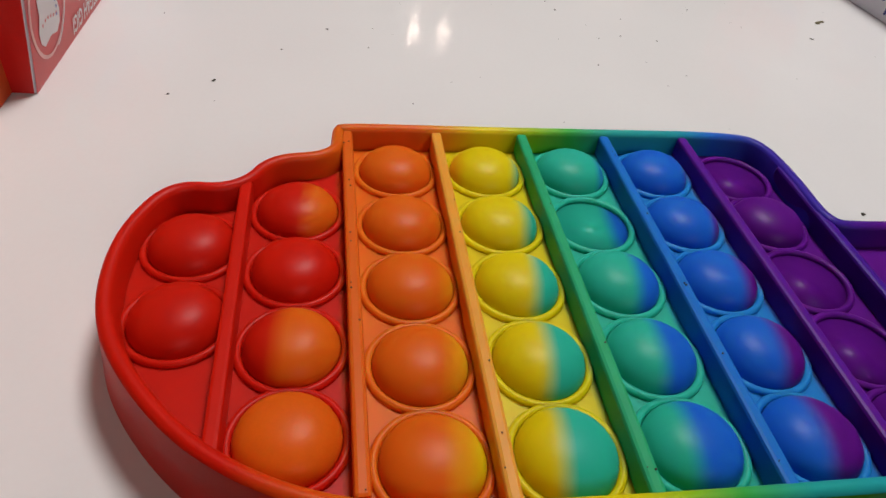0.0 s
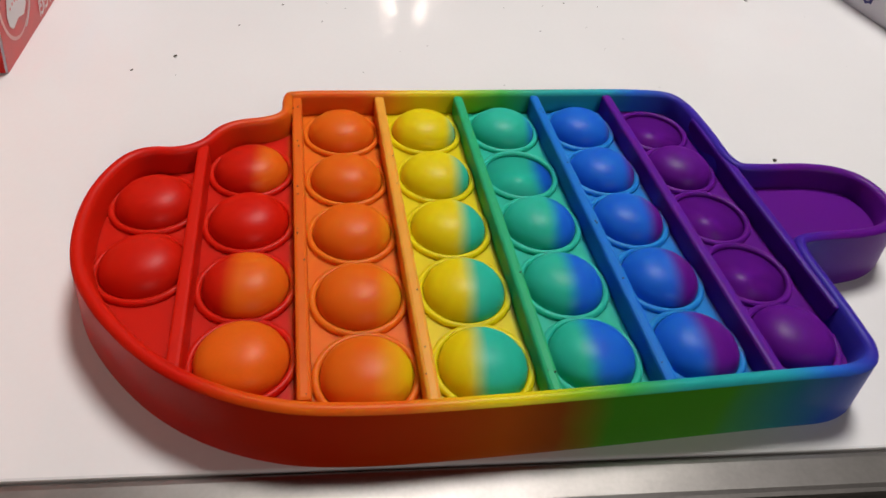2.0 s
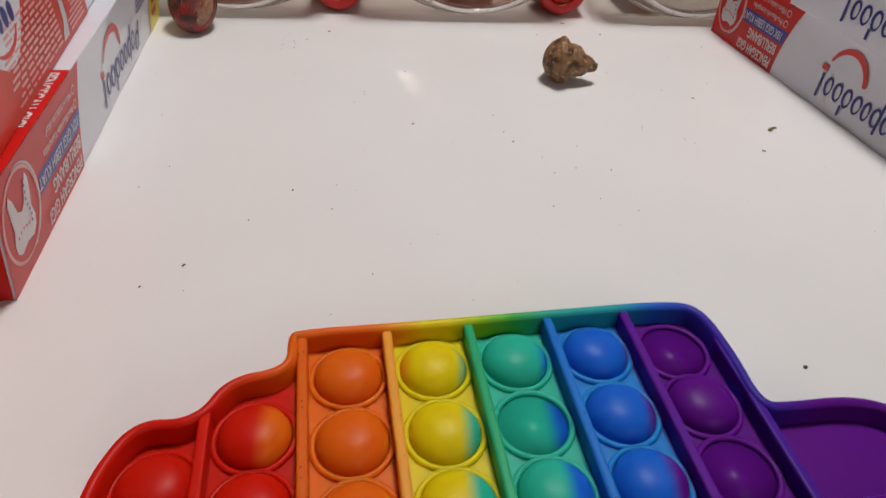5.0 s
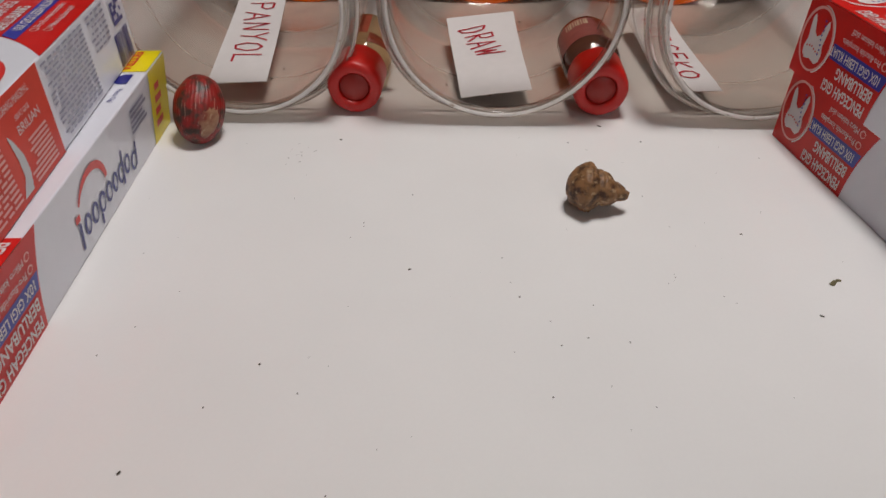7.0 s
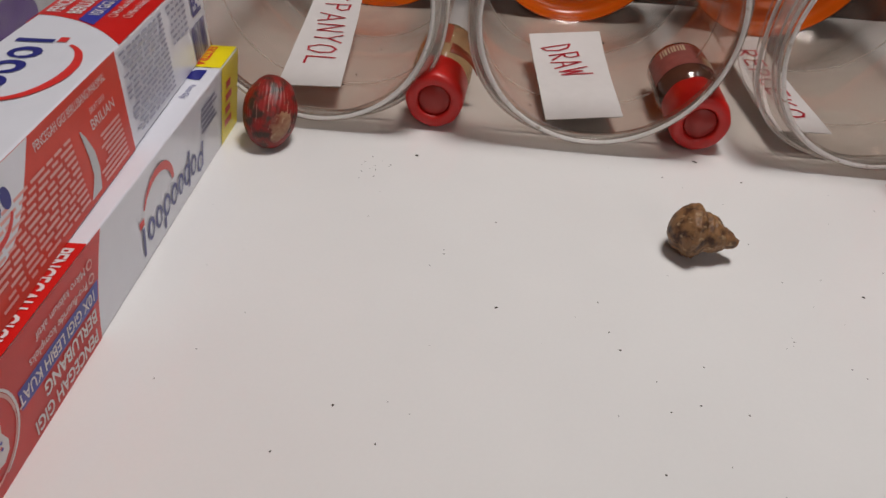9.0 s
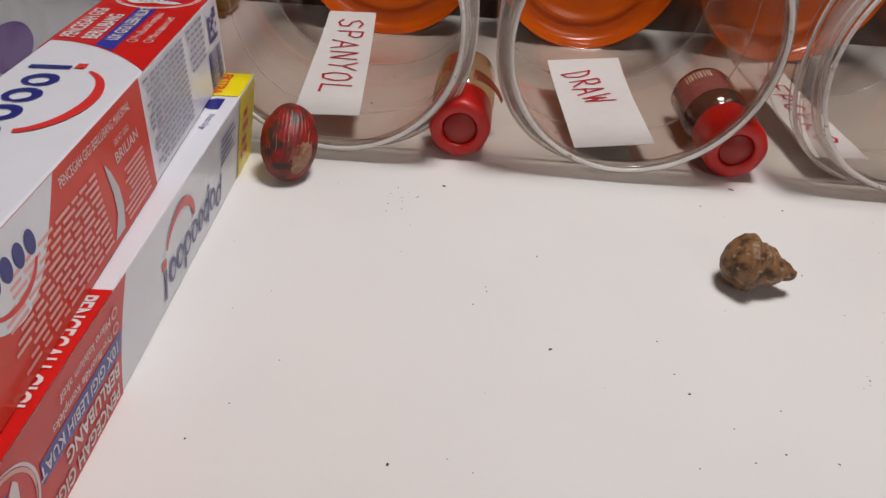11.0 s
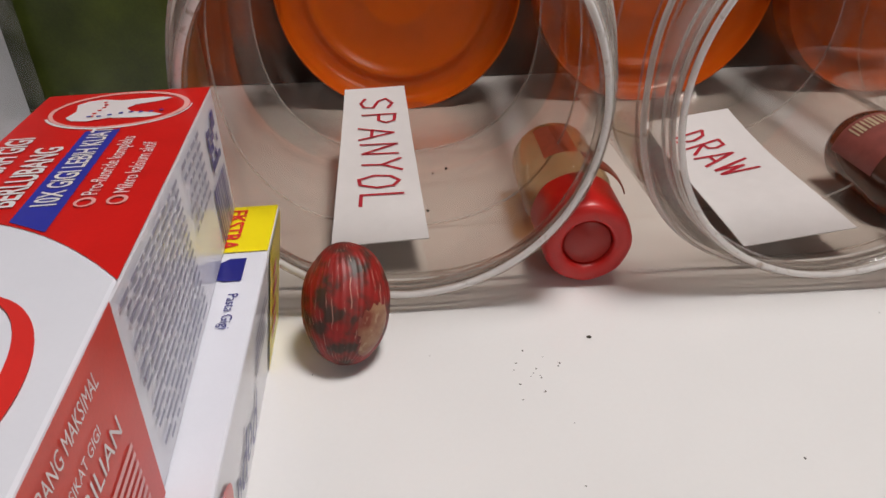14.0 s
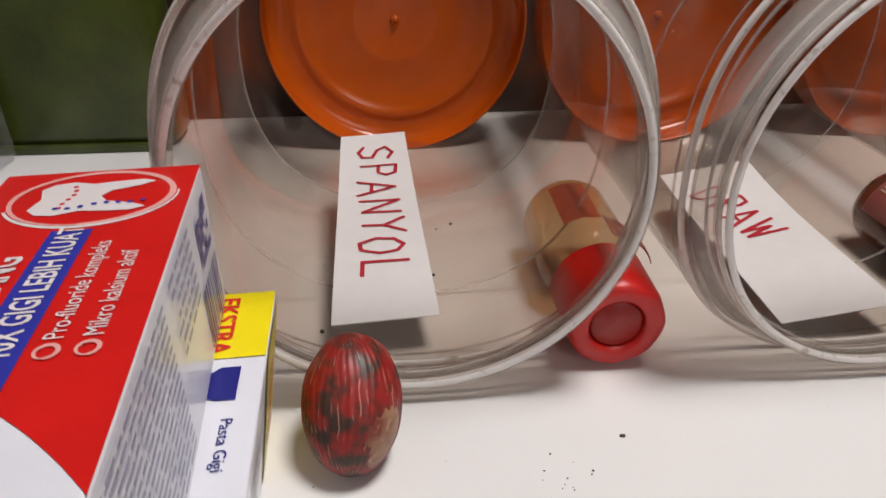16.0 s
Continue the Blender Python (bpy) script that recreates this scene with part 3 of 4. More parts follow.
    bm = bmesh.new()
    rect(bm, mark[0] - 1.5, mark[0] + 2.4, 18.5 * r, 21.5 * r, lambda a, b: face(a, b, 0.36))
    part("red_dash", bm, print_red, box)


def carton(place, turn, long, wide, high, edges, marks, bulges, label):
    box = thing("toothpaste_box", place, turn, label, "box", "toothpaste boxes")
    part("carton", block(bmesh.new(), 0, long, 0, wide, 0, high, 0.7, 2), carton_white, box)
    side_print(box, lambda s, v, lift: Vector((s, -lift, v)), high, edges[0], marks[0], bulges[0])
    side_print(box, lambda s, v, lift: Vector((s, v, high + lift)), wide, edges[1], marks[1], bulges[1])
    bm = bmesh.new()
    rect(bm, 0.4, wide - 0.4, 0.4, high - 0.4, lambda s, v: Vector((-0.16, s, v)))
    part("end_flap", bm, carton_red, box)
    return box


HIGH = 37.5
# lane's left side: lower carton with a yellow promotion end, upper carton lying on it
lower = carton((-129.5, 38.5, 0.05), 90 - 1.6, 224, 44, 39, (73.5, 73.5), ((108.5, 66), None), (8, 3), "white toothpaste carton with red end and yellow promotion band")
for face_at in (lambda s, v: Vector((s, -0.35, v)), lambda s, v: Vector((s, v, 39.35))):
    bm = bmesh.new()
    rect(bm, 199, 223.6, 0.3, 38.7, face_at)
    part("yellow_band", bm, print_yellow, lower)
bm = letters("EKSTRA", 221.5, 12.6, 4.4, lambda s, v: Vector((s, v, 39.6)), flip=True, wide=0.95, bold=0.02)
part("promotion_word", bm, print_red, lower)
bm = bmesh.new()
for i in range(4):
    rect(bm, 203 + i * 0.6, 213 - (i % 2) * 2, 8 + i * 6.2, 11.5 + i * 6.2, lambda s, v: Vector((s, -0.6, v)))
part("promotion_print", bm, print_red, lower)
bm = bmesh.new()
polygon(bm, ((186, 5), (196, 5), (196, 9), (193, 12.5), (188, 13), (186, 9)), lambda s, v: Vector((s, v, 39.3)))
part("navy_mark", bm, print_navy, lower)
bm = letters("Pasta Gigi", 181, 7.0, 2.3, lambda s, v: Vector((s, v, 39.3)), flip=True)
part("printed_text", bm, print_navy, lower)
bm = bmesh.new()
for i in range(5):
    rect(bm, 172, 192 - (i % 3) * 2.5, 21 + i * 2.6, 22.5 + i * 2.6, lambda s, v: Vector((s, -0.3, v)))
part("small_print", bm, carton_grey, lower)
# the loaded carton has sagged a little towards the lane
for piece in lower.children:
    for v in piece.data.vertices:
        v.co.y -= 0.16 * v.co.z

upper = carton((-166.8, 260.5, 39.6), -90 + 0.8, 218, 38.0, 34.5, (64, 64), ((86, 98), (86, 98)), (8, 24), "red and white toothpaste carton lying on another carton")
side = lambda s, v, lift=0.2: Vector((s, 38.0 + lift, v))
bm = bmesh.new()
curve = [(96 - 3 * f, f * 34.5) for f in [i / 8 for i in range(9)]]
far = [(217.6, v) for _, v in curve]
strip(bm, curve, far, side)
part("red_side_field", bm, carton_side_red, upper)
bm = bmesh.new()
hump = [(150 + i * 2.6, 34.4 - 21 * math.sin(math.pi * i / 20)) for i in range(21)]
polygon(bm, [(150, 34.45)] + hump[1:-1] + [(202, 34.45)], lambda s, v: side(s, v, 0.32))
part("white_curve_field", bm, carton_white, upper)
for i in range(5):
    bm = bmesh.new()
    oval(bm, 166 + i * 5.0, 26.5, 2.1, 3.1, lambda s, v: side(s, v, 0.42), 14)
    part("mark_block", bm, print_navy, upper)
bm = bmesh.new()
arc_band(bm, 176, 25, 11, 7.5, 200, 330, 1.6, lambda s, v: side(s, v, 0.42))
part("red_curve", bm, print_red, upper)
fs = lambda s, v: side(s, v, 0.4)
def side_words(text, s, v, high, wide, bold=0.0, bm=None):
    return letters(text, 0, 0, high, lambda a, b: side(s - a * wide, v + b, 0.4), flip=False, bold=bold, bm=bm)


bm = side_words("PENCEGAH GIGI BERLUBANG MAKSIMAL", 149, 29.4, 2.6, 0.66)
side_words("SIKAT GIGI", 118, 24.6, 1.8, 0.85, bm=bm)
side_words("BRILIAN", 119.5, 19.8, 3.2, 1.05, bm=bm)
part("printed_text", bm, print_white, upper)
bm = bmesh.new()
rng = random.Random(4)
for i in range(9):
    rect(bm, 101, 101 + rng.uniform(13, 21), 15.6 - i * 1.7, 16.5 - i * 1.7, fs)
for i in range(12):
    s = 132.0
    while s < 178:
        w = rng.uniform(3.0, 8.0)
        rect(bm, s, s + w, 23.5 - i * 1.9, 24.4 - i * 1.9, fs)
        s += w + rng.uniform(0.9, 1.8)
part("small_print", bm, print_pink, upper)
bm = bmesh.new()
strip(bm, [(124, 2), (121.5, 8), (121.5, 14), (124, 20), (126, 23)], [(131, 2), (126, 8), (125.5, 14), (126.2, 20), (126.6, 23)], fs)
part("white_figure", bm, packet_white, upper)
for i in range(2):
    bm = bmesh.new()
    oval(bm, 207, 9 + i * 14, 4.6, 5.6, fs, 20)
    part("white_disc", bm, packet_white, upper)
bm = bmesh.new()
for i in range(16):
    s = 50.0
    while s < 88:
        w = rng.uniform(2.0, 6.5)
        rect(bm, s, min(s + w, 91), 31.6 - i * 1.9, 32.4 - i * 1.9, fs)
        s += w + rng.uniform(0.8, 1.6)
for i in range(7):
    s = 25.0
    while s < 42:
        w = rng.uniform(2.0, 5.0)
        rect(bm, s, min(s + w, 45), 31.5 - i * 2.4, 32.5 - i * 2.4, fs)
        s += w + rng.uniform(0.8, 1.6)
part("small_print", bm, carton_grey, upper)
bm = bmesh.new()
s = 5.0
while s < 22:
    w = rng.choice((0.5, 0.9, 1.4))
    rect(bm, s, s + w, 1.5, 16, fs)
    s += w + rng.choice((0.5, 0.8, 1.1))
for i in range(6):
    for j in range(6):
        if rng.random() < 0.6:
            rect(bm, 6 + i * 2, 7.9 + i * 2, 19 + j * 2, 20.9 + j * 2, fs)
part("bar_code", bm, print_navy, upper)

# lane's right side: two cartons, one on the other
carton((191.3, 232.0, 0.05), -90 + 4.6, 185, 44, HIGH, (58, 58), ((91, 55), (91, 55)), (9, 20), "red and white toothpaste carton lying under another one")
carton((186.0, 229.0, HIGH + 0.6), -90 + 4.0, 185, 44, HIGH - 2, (58, 58), ((91, 55), (91, 55)), (9, 20), "red and white toothpaste carton lying on top of another")

# candle carton
candle = thing("candle_box", (-135.5, 40.0, 0.05), 90 - 2.3 + 180, "orange candle carton with pale printed words", "box")
part("carton", block(bmesh.new(), 0, 190, -96, 0, 0, 104, 0.8, 2), candle_orange, candle)
cf = lambda s, v, lift=0.25: Vector((s, lift, v))
for v in (36.5, 55.5, 77):
    bm = bmesh.new()
    rect(bm, 14, 189, v - 0.5, v + 0.5, cf)
    part("printed_rule", bm, candle_print, candle)


def candle_words(text, s, v, high, wide, bold, shear=0.0):
    """Each letter is a part of its own; the words are printed upside down on the carton."""
    bm = letters(text, 0, 0, high, lambda a, b: Vector((a, b, 0)), flip=False, bold=bold)
    groups = []
    left = set(bm.faces)
    while left:
        todo, piece = [left.pop()], []
        while todo:
            f = todo.pop()
            piece.append(f)
            for e in f.edges:
                for g in e.link_faces:
                    if g in left:
                        left.remove(g)
                        todo.append(g)
        xs = [c.co.x for f in piece for c in f.verts]
        groups.append([min(xs), max(xs), piece])
    groups.sort(key=lambda g: g[0])
    joined = []
    for lo, hi, piece in groups:
        if joined and lo < joined[-1][1] - 0.25 * min(hi - lo, joined[-1][1] - joined[-1][0]):
            joined[-1][1] = max(hi, joined[-1][1])
            joined[-1][2] += piece
        else:
            joined.append([lo, hi, list(piece)])
    for _, _, faces in joined:
        one = bmesh.new()
        seen = {}
        for f in faces:
            for c in f.verts:
                if c not in seen:
                    seen[c] = one.verts.new(cf(s + c.co.x * wide + c.co.y * shear, v - c.co.y))
            one.faces.new([seen[c] for c in f.verts])
        part("letter", one, candle_print, candle)
    bm.free()


candle_words("Lilin Super", 6.5, 27.5, 20.0, 0.84, 0.02, 0.15)
candle_words("Tahan Lama", 9.0, 34.5, 6.0, 1.25, 0.01, 0.15)
candle_words("SINARNYA", 42.0, 51.0, 9.5, 0.88, 0.0)
bm = bmesh.new()
for k in range(11):
    low, high = (58.5, 70.5) if k % 4 == 1 else (61.0, 68.0)
    polygon(bm, ((40 + k * 4.6, low), (42.6 + k * 4.6, low), (43.6 + k * 4.6, high), (41 + k * 4.6, high)), lambda s, v: cf(s, v, 0.3))
    if k % 3:
        rect(bm, 41 + k * 4.6, 46.4 + k * 4.6, 66.0, 67.6, lambda s, v: cf(s, v, 0.34))
part("pale_print", bm, candle_print, candle)
bm = bmesh.new()
rect(bm, 2, 8, 22, 46, cf)
part("olive_patch", bm, olive_print, candle)


# ---- jars ----
def soft_square(profile, count, centre):
    """Turns closed (radius, depth, power) rows round the y axis; a power over 2 flattens the circle's four sides."""
    bm = bmesh.new()
    rings = []
    for r, h, n in profile:
        ring = []
        for i in range(count):
            a = 2 * math.pi * i / count
            x, z = math.cos(a), math.sin(a)
            k = r / (abs(x) ** n + abs(z) ** n) ** (1 / n)
            ring.append(bm.verts.new(Vector((x * k, h, z * k)) + Vector(centre)))
        rings.append(ring)
    for a, b in zip(rings, rings[1:] + rings[:1]):
        for i in range(count):
            j = (i + 1) % count
            bm.faces.new((a[i], a[j], b[j], b[i]))
    return bm


def jar(x, y):
    ob = thing("plastic_jar", (x, y, 0), TURN, "clear plastic jar lying on its side with an orange lid", "jar", "jars at the end of the lane")
    c = (0, 0, 62.6)
    wall = [(55.4, -6.5, 2.0), (57.2, -6.5, 2.0), (57.6, -3.0, 2.0), (57.2, -0.4, 2.0), (58.6, 1.2, 2.1), (61.4, 4.0, 2.25), (62.2, 9.0, 2.35), (62.3, 60, 2.35), (62.3, 190, 2.35),
            (61.1, 190, 2.35), (61.1, 60, 2.35), (61.0, 9.4, 2.35), (60.2, 5.0, 2.25), (57.2, 2.4, 2.1), (55.4, -0.4, 2.0)]
    part("jar_body", soft_square(wall, 128, c), jar_clear, ob, smooth=True)
    # thin whitish band round the neck, painting in its gloss
    neck = [(r, h, 2.0) for r, h in ((57.9, -6.3), (58.3, -5.0), (58.3, -0.8), (59.4, 1.4), (61.6, 4.2), (61.9, 4.0), (59.7, 0.9), (58.6, -1.0), (58.6, -5.2), (58.1, -6.6))]
    part("neck", soft_square(neck, 128, c), neck_mat, ob, "clear neck with its whitish gloss put in the colour", smooth=True)
    part("mouth_edge", ring_bead(56.3, 1.0, -6.8, "Y", c, 128, 10), rim_mat, ob, "scuffed clear mouth edge, its highlights partly painted in white", smooth=True)
    for q, w, h, mat in ((57.7, 0.8, -3.8, rim_mat), (57.6, 0.5, -1.4, ridge_mat), (58.7, 0.55, 1.2, rim_mat)):
        part("thread", ring_bead(q, w, h, "Y", c, 128, 8, 0.9), mat, ob, smooth=True)
    for q, w, h, mat in ((60.9, 0.5, 4.6, ridge_mat), (61.5, 1.0, 8.8, rim_mat), (62.0, 0.4, 14.0, ridge_mat), (61.3, 0.45, 46.0, ridge_mat), (61.3, 0.45, 118.0, ridge_mat)):
        bead = [(q + w * math.cos(2 * math.pi * k / 8), h + w * math.sin(2 * math.pi * k / 8), 2.35) for k in range(8)]
        part("body_ridge", soft_square(bead, 128, c), mat, ob, smooth=True)
    lid = [(0, 201), (60.5, 201), (62.3, 200), (63.0, 198), (63.0, 181), (62.4, 180.2), (61.8, 181), (61.6, 186), (60.6, 190.2), (57.8, 192.6), (53.5, 193.4), (50.5, 193.2),
           (49.0, 192.4), (47.0, 192.3), (45.2, 193.3), (42, 194.6), (36, 195.2), (22, 195.6), (20.5, 195.2), (19, 195.6), (0, 195.9)]
    part("lid", lathe(lid, 96, "Y", False, c), lid_orange, ob, "orange plastic screw lid", smooth=True)
    part("lid_nub", lathe([(0, 193.4), (1.8, 193.8), (2.2, 195.0), (2.2, 196.2), (0, 196.4)], 16, "Y", False, c), lid_orange, ob, smooth=True)
    return ob


jar(-82.0, 266.0)
jar(51.0, 255.5)
jar(184.0, 245.0)


# ---- name cards inside the jars ----
def card(corners, words, label, start, step, size, lean, slant=0.004, rise=0.0):
    """A bent paper strip; corners near left, near right, far right, far left."""
    a, b, c, d = [Vector(p) for p in corners]
    ob = thing("name_card", tuple(a), 0, label, "paper card", "name cards")

    def at(f, g, lift=0.0):  # f across, g from near to far
        p = (a * (1 - f) + b * f) * (1 - g) + (d * (1 - f) + c * f) * g - a
        p.z += lift - 1.6 * math.sin(math.pi * g) + 0.7 * math.sin(5 * g + f)
        return p

    bm = bmesh.new()
    n, m = 5, 16
    rows = [[[bm.verts.new(at(i / n, j / m, k)) for i in range(n + 1)] for j in range(m + 1)] for k in (0.0, 0.35)]
    for j in range(m):
        for i in range(n):
            for g in rows:
                bm.faces.new((g[j][i], g[j][i + 1], g[j + 1][i + 1], g[j + 1][i]))
    for j in range(m):
        for i in (0, n):
            bm.faces.new((rows[0][j][i], rows[1][j][i], rows[1][j + 1][i], rows[0][j + 1][i]))
    for i in range(n):
        for j in (0, m):
            bm.faces.new((rows[0][j][i], rows[1][j][i], rows[1][j][i + 1], rows[0][j][i + 1]))
    part("paper_strip", bm, paper, ob)
    # capital letters drawn by hand: strokes in a unit cell, reading from far to near
    glyph = {"S": [[(0.9, 0.85), (0.5, 1), (0.1, 0.8), (0.3, 0.55), (0.8, 0.4), (0.75, 0.1), (0.4, 0), (0.05, 0.15)]],
             "P": [[(0.15, 0), (0.15, 1), (0.7, 0.95), (0.85, 0.7), (0.65, 0.48), (0.15, 0.5)]],
             "A": [[(0, 0), (0.45, 1), (0.95, 0)], [(0.2, 0.38), (0.75, 0.36)]],
             "N": [[(0.1, 0), (0.12, 1), (0.85, 0.05), (0.9, 1)]],
             "Y": [[(0.05, 1), (0.5, 0.5), (0.95, 1)], [(0.5, 0.5), (0.45, 0)]],
             "O": [[(0.5, 1), (0.15, 0.8), (0.05, 0.4), (0.3, 0.02), (0.7, 0.05), (0.95, 0.45), (0.85, 0.85), (0.5, 1)]],
             "L": [[(0.2, 1), (0.15, 0.02), (0.9, 0.0)]],
             "D": [[(0.15, 0), (0.15, 1), (0.65, 0.85), (0.85, 0.5), (0.6, 0.1), (0.15, 0)]],
             "R": [[(0.12, 0), (0.12, 1), (0.7, 0.95), (0.8, 0.7), (0.6, 0.5), (0.15, 0.5), (0.85, 0)]],
             "W": [[(0, 1), (0.25, 0), (0.5, 0.75), (0.72, 0), (1.05, 1)]],
             "E": [[(0.9, 1), (0.15, 1), (0.15, 0), (0.9, 0)], [(0.15, 0.5), (0.75, 0.5)]],
             "C": [[(0.9, 0.85), (0.5, 1), (0.1, 0.6), (0.2, 0.15), (0.55, 0), (0.9, 0.15)]],
             "K": [[(0.15, 0), (0.15, 1)], [(0.85, 1), (0.15, 0.45), (0.9, 0)]]}
    for k, letter in enumerate(words):
        bm = bmesh.new()
        g0 = start - k * step
        wob = 0.03 * math.sin(k * 2.1)
        for line in glyph[letter]:
            pts = [(lean + wob + (k + 0.8 * s) * slant + size * v, g0 - step * 0.8 * s + rise * v) for s, v in line]
            for (f0, h0), (f1, h1) in zip(pts, pts[1:]):
                p, q = at(f0, h0, 0.65), at(f1, h1, 0.65)
                d3 = (q - p)
                side_way = Vector((-d3.y, d3.x, 0)).normalized() * 0.7
                e = d3.normalized() * 0.35
                bm.faces.new([bm.verts.new(w) for w in (p - e + side_way, q + e + side_way, q + e - side_way, p - e - side_way)])
        part("letter", bm, ink_red, ob)
    return ob


card(((-105.5, 282, 12.0), (-73, 281.5, 12.0), (-71.5, 386, 32), (-98, 377, 35)), "SPANYOL", "white paper strip lettered SPANYOL in red ink inside a jar", 0.92, 0.108, 0.50, 0.26)
card(((32.5, 268.5, 6.5), (70.5, 266, 11.0), (73, 362, 20), (29.5, 353, 20)), "DRAW", "white paper strip lettered DRAW in red ink inside a jar", 0.83, 0.096, 0.40, 0.13, 0.06, 0.04)
card(((146, 258.5, 12.0), (171.5, 257, 12.0), (174, 372, 18), (147.5, 369, 18)), "REPCEKO", "white paper strip lettered REPCEKO in red ink inside a jar", 0.86, 0.108, 0.42, 0.30)


# ---- small bottles between the jars ----
def bottle(x, y, turn, label, dark):
    ob = thing("small_bottle", (x, y, 0), turn, label, "bottle", "bottles between the jars")
    c = (0, 0, 16.2)
    bm = bmesh.new()
    prof = [(8.0, 3.2), (8.2, 0.6), (9.2, 0.0), (12.8, 0.0), (13.9, 1.0), (14.5, 4.0), (14.8, 22.5), (14.0, 23.2), (9.0, 23.2)]
    count = 64
    rings = []
    for r, h in prof:
        rings.append([bm.verts.new((0, 0, 0)) for _ in range(count)])
        for i, v in enumerate(rings[-1]):
            a = 2 * math.pi * i / count
            rr = r * (1 + (0.009 * math.cos(8 * a) if r > 12 else 0))
            v.co = (rr * math.cos(a), h, 16.2 + rr * math.sin(a))
    for a, b in zip(rings, rings[1:]):
        for i in range(count):
            j = (i + 1) % count
            bm.faces.new((a[i], a[j], b[j], b[i]))
    part("cap", bm, cap_red, ob, "red plastic screw cap", smooth=True)
    part("cap_inset", lathe([(0, 1.0), (7.2, 1.2), (7.9, 2.2), (7.9, 3.6), (0, 3.6)], 40, "Y", False, c), cap_inset, ob, "dull red sunken disc", smooth=True)
    body = [(9, 23.4), (9.5, 26), (13, 29), (15.7, 33.5), (15.8, 66), (14.5, 69.2), (0.0, 69.8)]
    part("glass_body", lathe(body, 48, "Y", False, c), syrup if dark else bottle_clear, ob, "dark brown glass body" if dark else "clear glass body", smooth=True)
    bm = bmesh.new()
    a0, a1 = (20, 175) if dark else (78, 122)
    left, right = [], []
    for i in range(21):
        a = radians(a0 + (a1 - a0) * i / 20)
        left.append((16.1 * math.cos(a), 37, 16.2 + 16.1 * math.sin(a)))
        right.append((16.1 * math.cos(a), 63, 16.2 + 16.1 * math.sin(a)))
    la = [bm.verts.new(p) for p in left]
    lb = [bm.verts.new(p) for p in right]
    for i in range(20):
        bm.faces.new((la[i], la[i + 1], lb[i + 1], lb[i]))
    lab = part("paper_label", bm, label_maroon if dark else label_rust, ob, "maroon printed label" if dark else "rust brown printed label", smooth=True)
    if not dark:
        # a corner of the label has come off and curls away beside the cap
        bm = bmesh.new()
        near, far_side = [], []
        for i in range(13):
            f = i / 12
            a = radians(74 - 66 * f)
            r = 16.2 + 3.2 * f ** 1.5
            near.append(bm.verts.new((r * math.cos(a), 26 + 3 * f, 16.2 + r * math.sin(a))))
            far_side.append(bm.verts.new(((r + 0.8 * f) * math.cos(a), 39 - 6 * f, 16.2 + r * math.sin(a))))
        for i in range(12):
            bm.faces.new((near[i], near[i + 1], far_side[i + 1], far_side[i]))
        flap = part("label_flap", bm, label_rust, ob, "peeling brown label corner", smooth=True)
        flap.modifiers.new("thickness", "SOLIDIFY").thickness = 0.35 * U
        return ob
    for i in range(9):
        bm = bmesh.new()
        a = radians(95 + i * 5.5)
        b = radians(95 + i * 5.5 + (2.4 if i % 3 else 3.8))
        quad = [(16.3 * math.cos(t), h, 16.2 + 16.3 * math.sin(t)) for t, h in ((a, 54), (b, 54), (b, 61), (a, 61))]
        bm.faces.new([bm.verts.new(p) for p in quad])
        part("code_bar", bm, label_cream, lab)
    bm = bmesh.new()
    strip_pts = [(16.3 * math.cos(radians(t)), 16.2 + 16.3 * math.sin(radians(t))) for t in range(30, 71, 5)]
    va = [bm.verts.new((x, 38, z)) for x, z in strip_pts]
    vb = [bm.verts.new((x, 50, z)) for x, z in strip_pts]
    for i in range(len(va) - 1):
        bm.faces.new((va[i], va[i + 1], vb[i + 1], vb[i]))
    part("cream_patch", bm, label_cream, lab)
    return ob


bottle(-24.5, 263.0, TURN - 1, "small clear glass bottle with a red cap lying between jars", False)
bottle(104.5, 252.5, TURN, "small brown glass bottle with a red cap and maroon label", True)

# ---- things behind the cartons ----
packet = thing("clear_packet", (-310, 400, 0), TURN, "white carton in clear plastic film standing behind the boxes", "package")
part("carton", block(bmesh.new(), -60, 40, -70, 62, 0.3, 150, 3, 3), packet_white, packet)
part("film", block(bmesh.new(), -66, 47, -77, 69, 0.2, 156, 5, 3), packet_clear, packet, "clear plastic film")
bm = bmesh.new()
oval(bm, -48, 14, 22, 13, lambda s, v: Vector((40.4, s, v)), 30)
part("purple_print", bm, packet_purple, packet)
pouch = thing("green_pouch", (-215, 478, 0), TURN, "dark green glossy pouch standing against the board", "pouch")
bm = block(bmesh.new(), -64, 36, -12, 20, 0.3, 120, 9, 5)
for v in bm.verts:
    v.co.y += 2.0 * noise.noise(Vector((v.co.x * 0.05, v.co.z * 0.05, 3.0)))
part("pouch_body", bm, pouch_green, pouch, smooth=True)
part("bottom_seam", block(bmesh.new(), -60, 32, -14.5, -11.5, 0.25, 5.0, 1.0), pouch_green, pouch)
part("top_seam", block(bmesh.new(), -62, 34, 2, 5, 117, 128, 1.0), pouch_green, pouch)


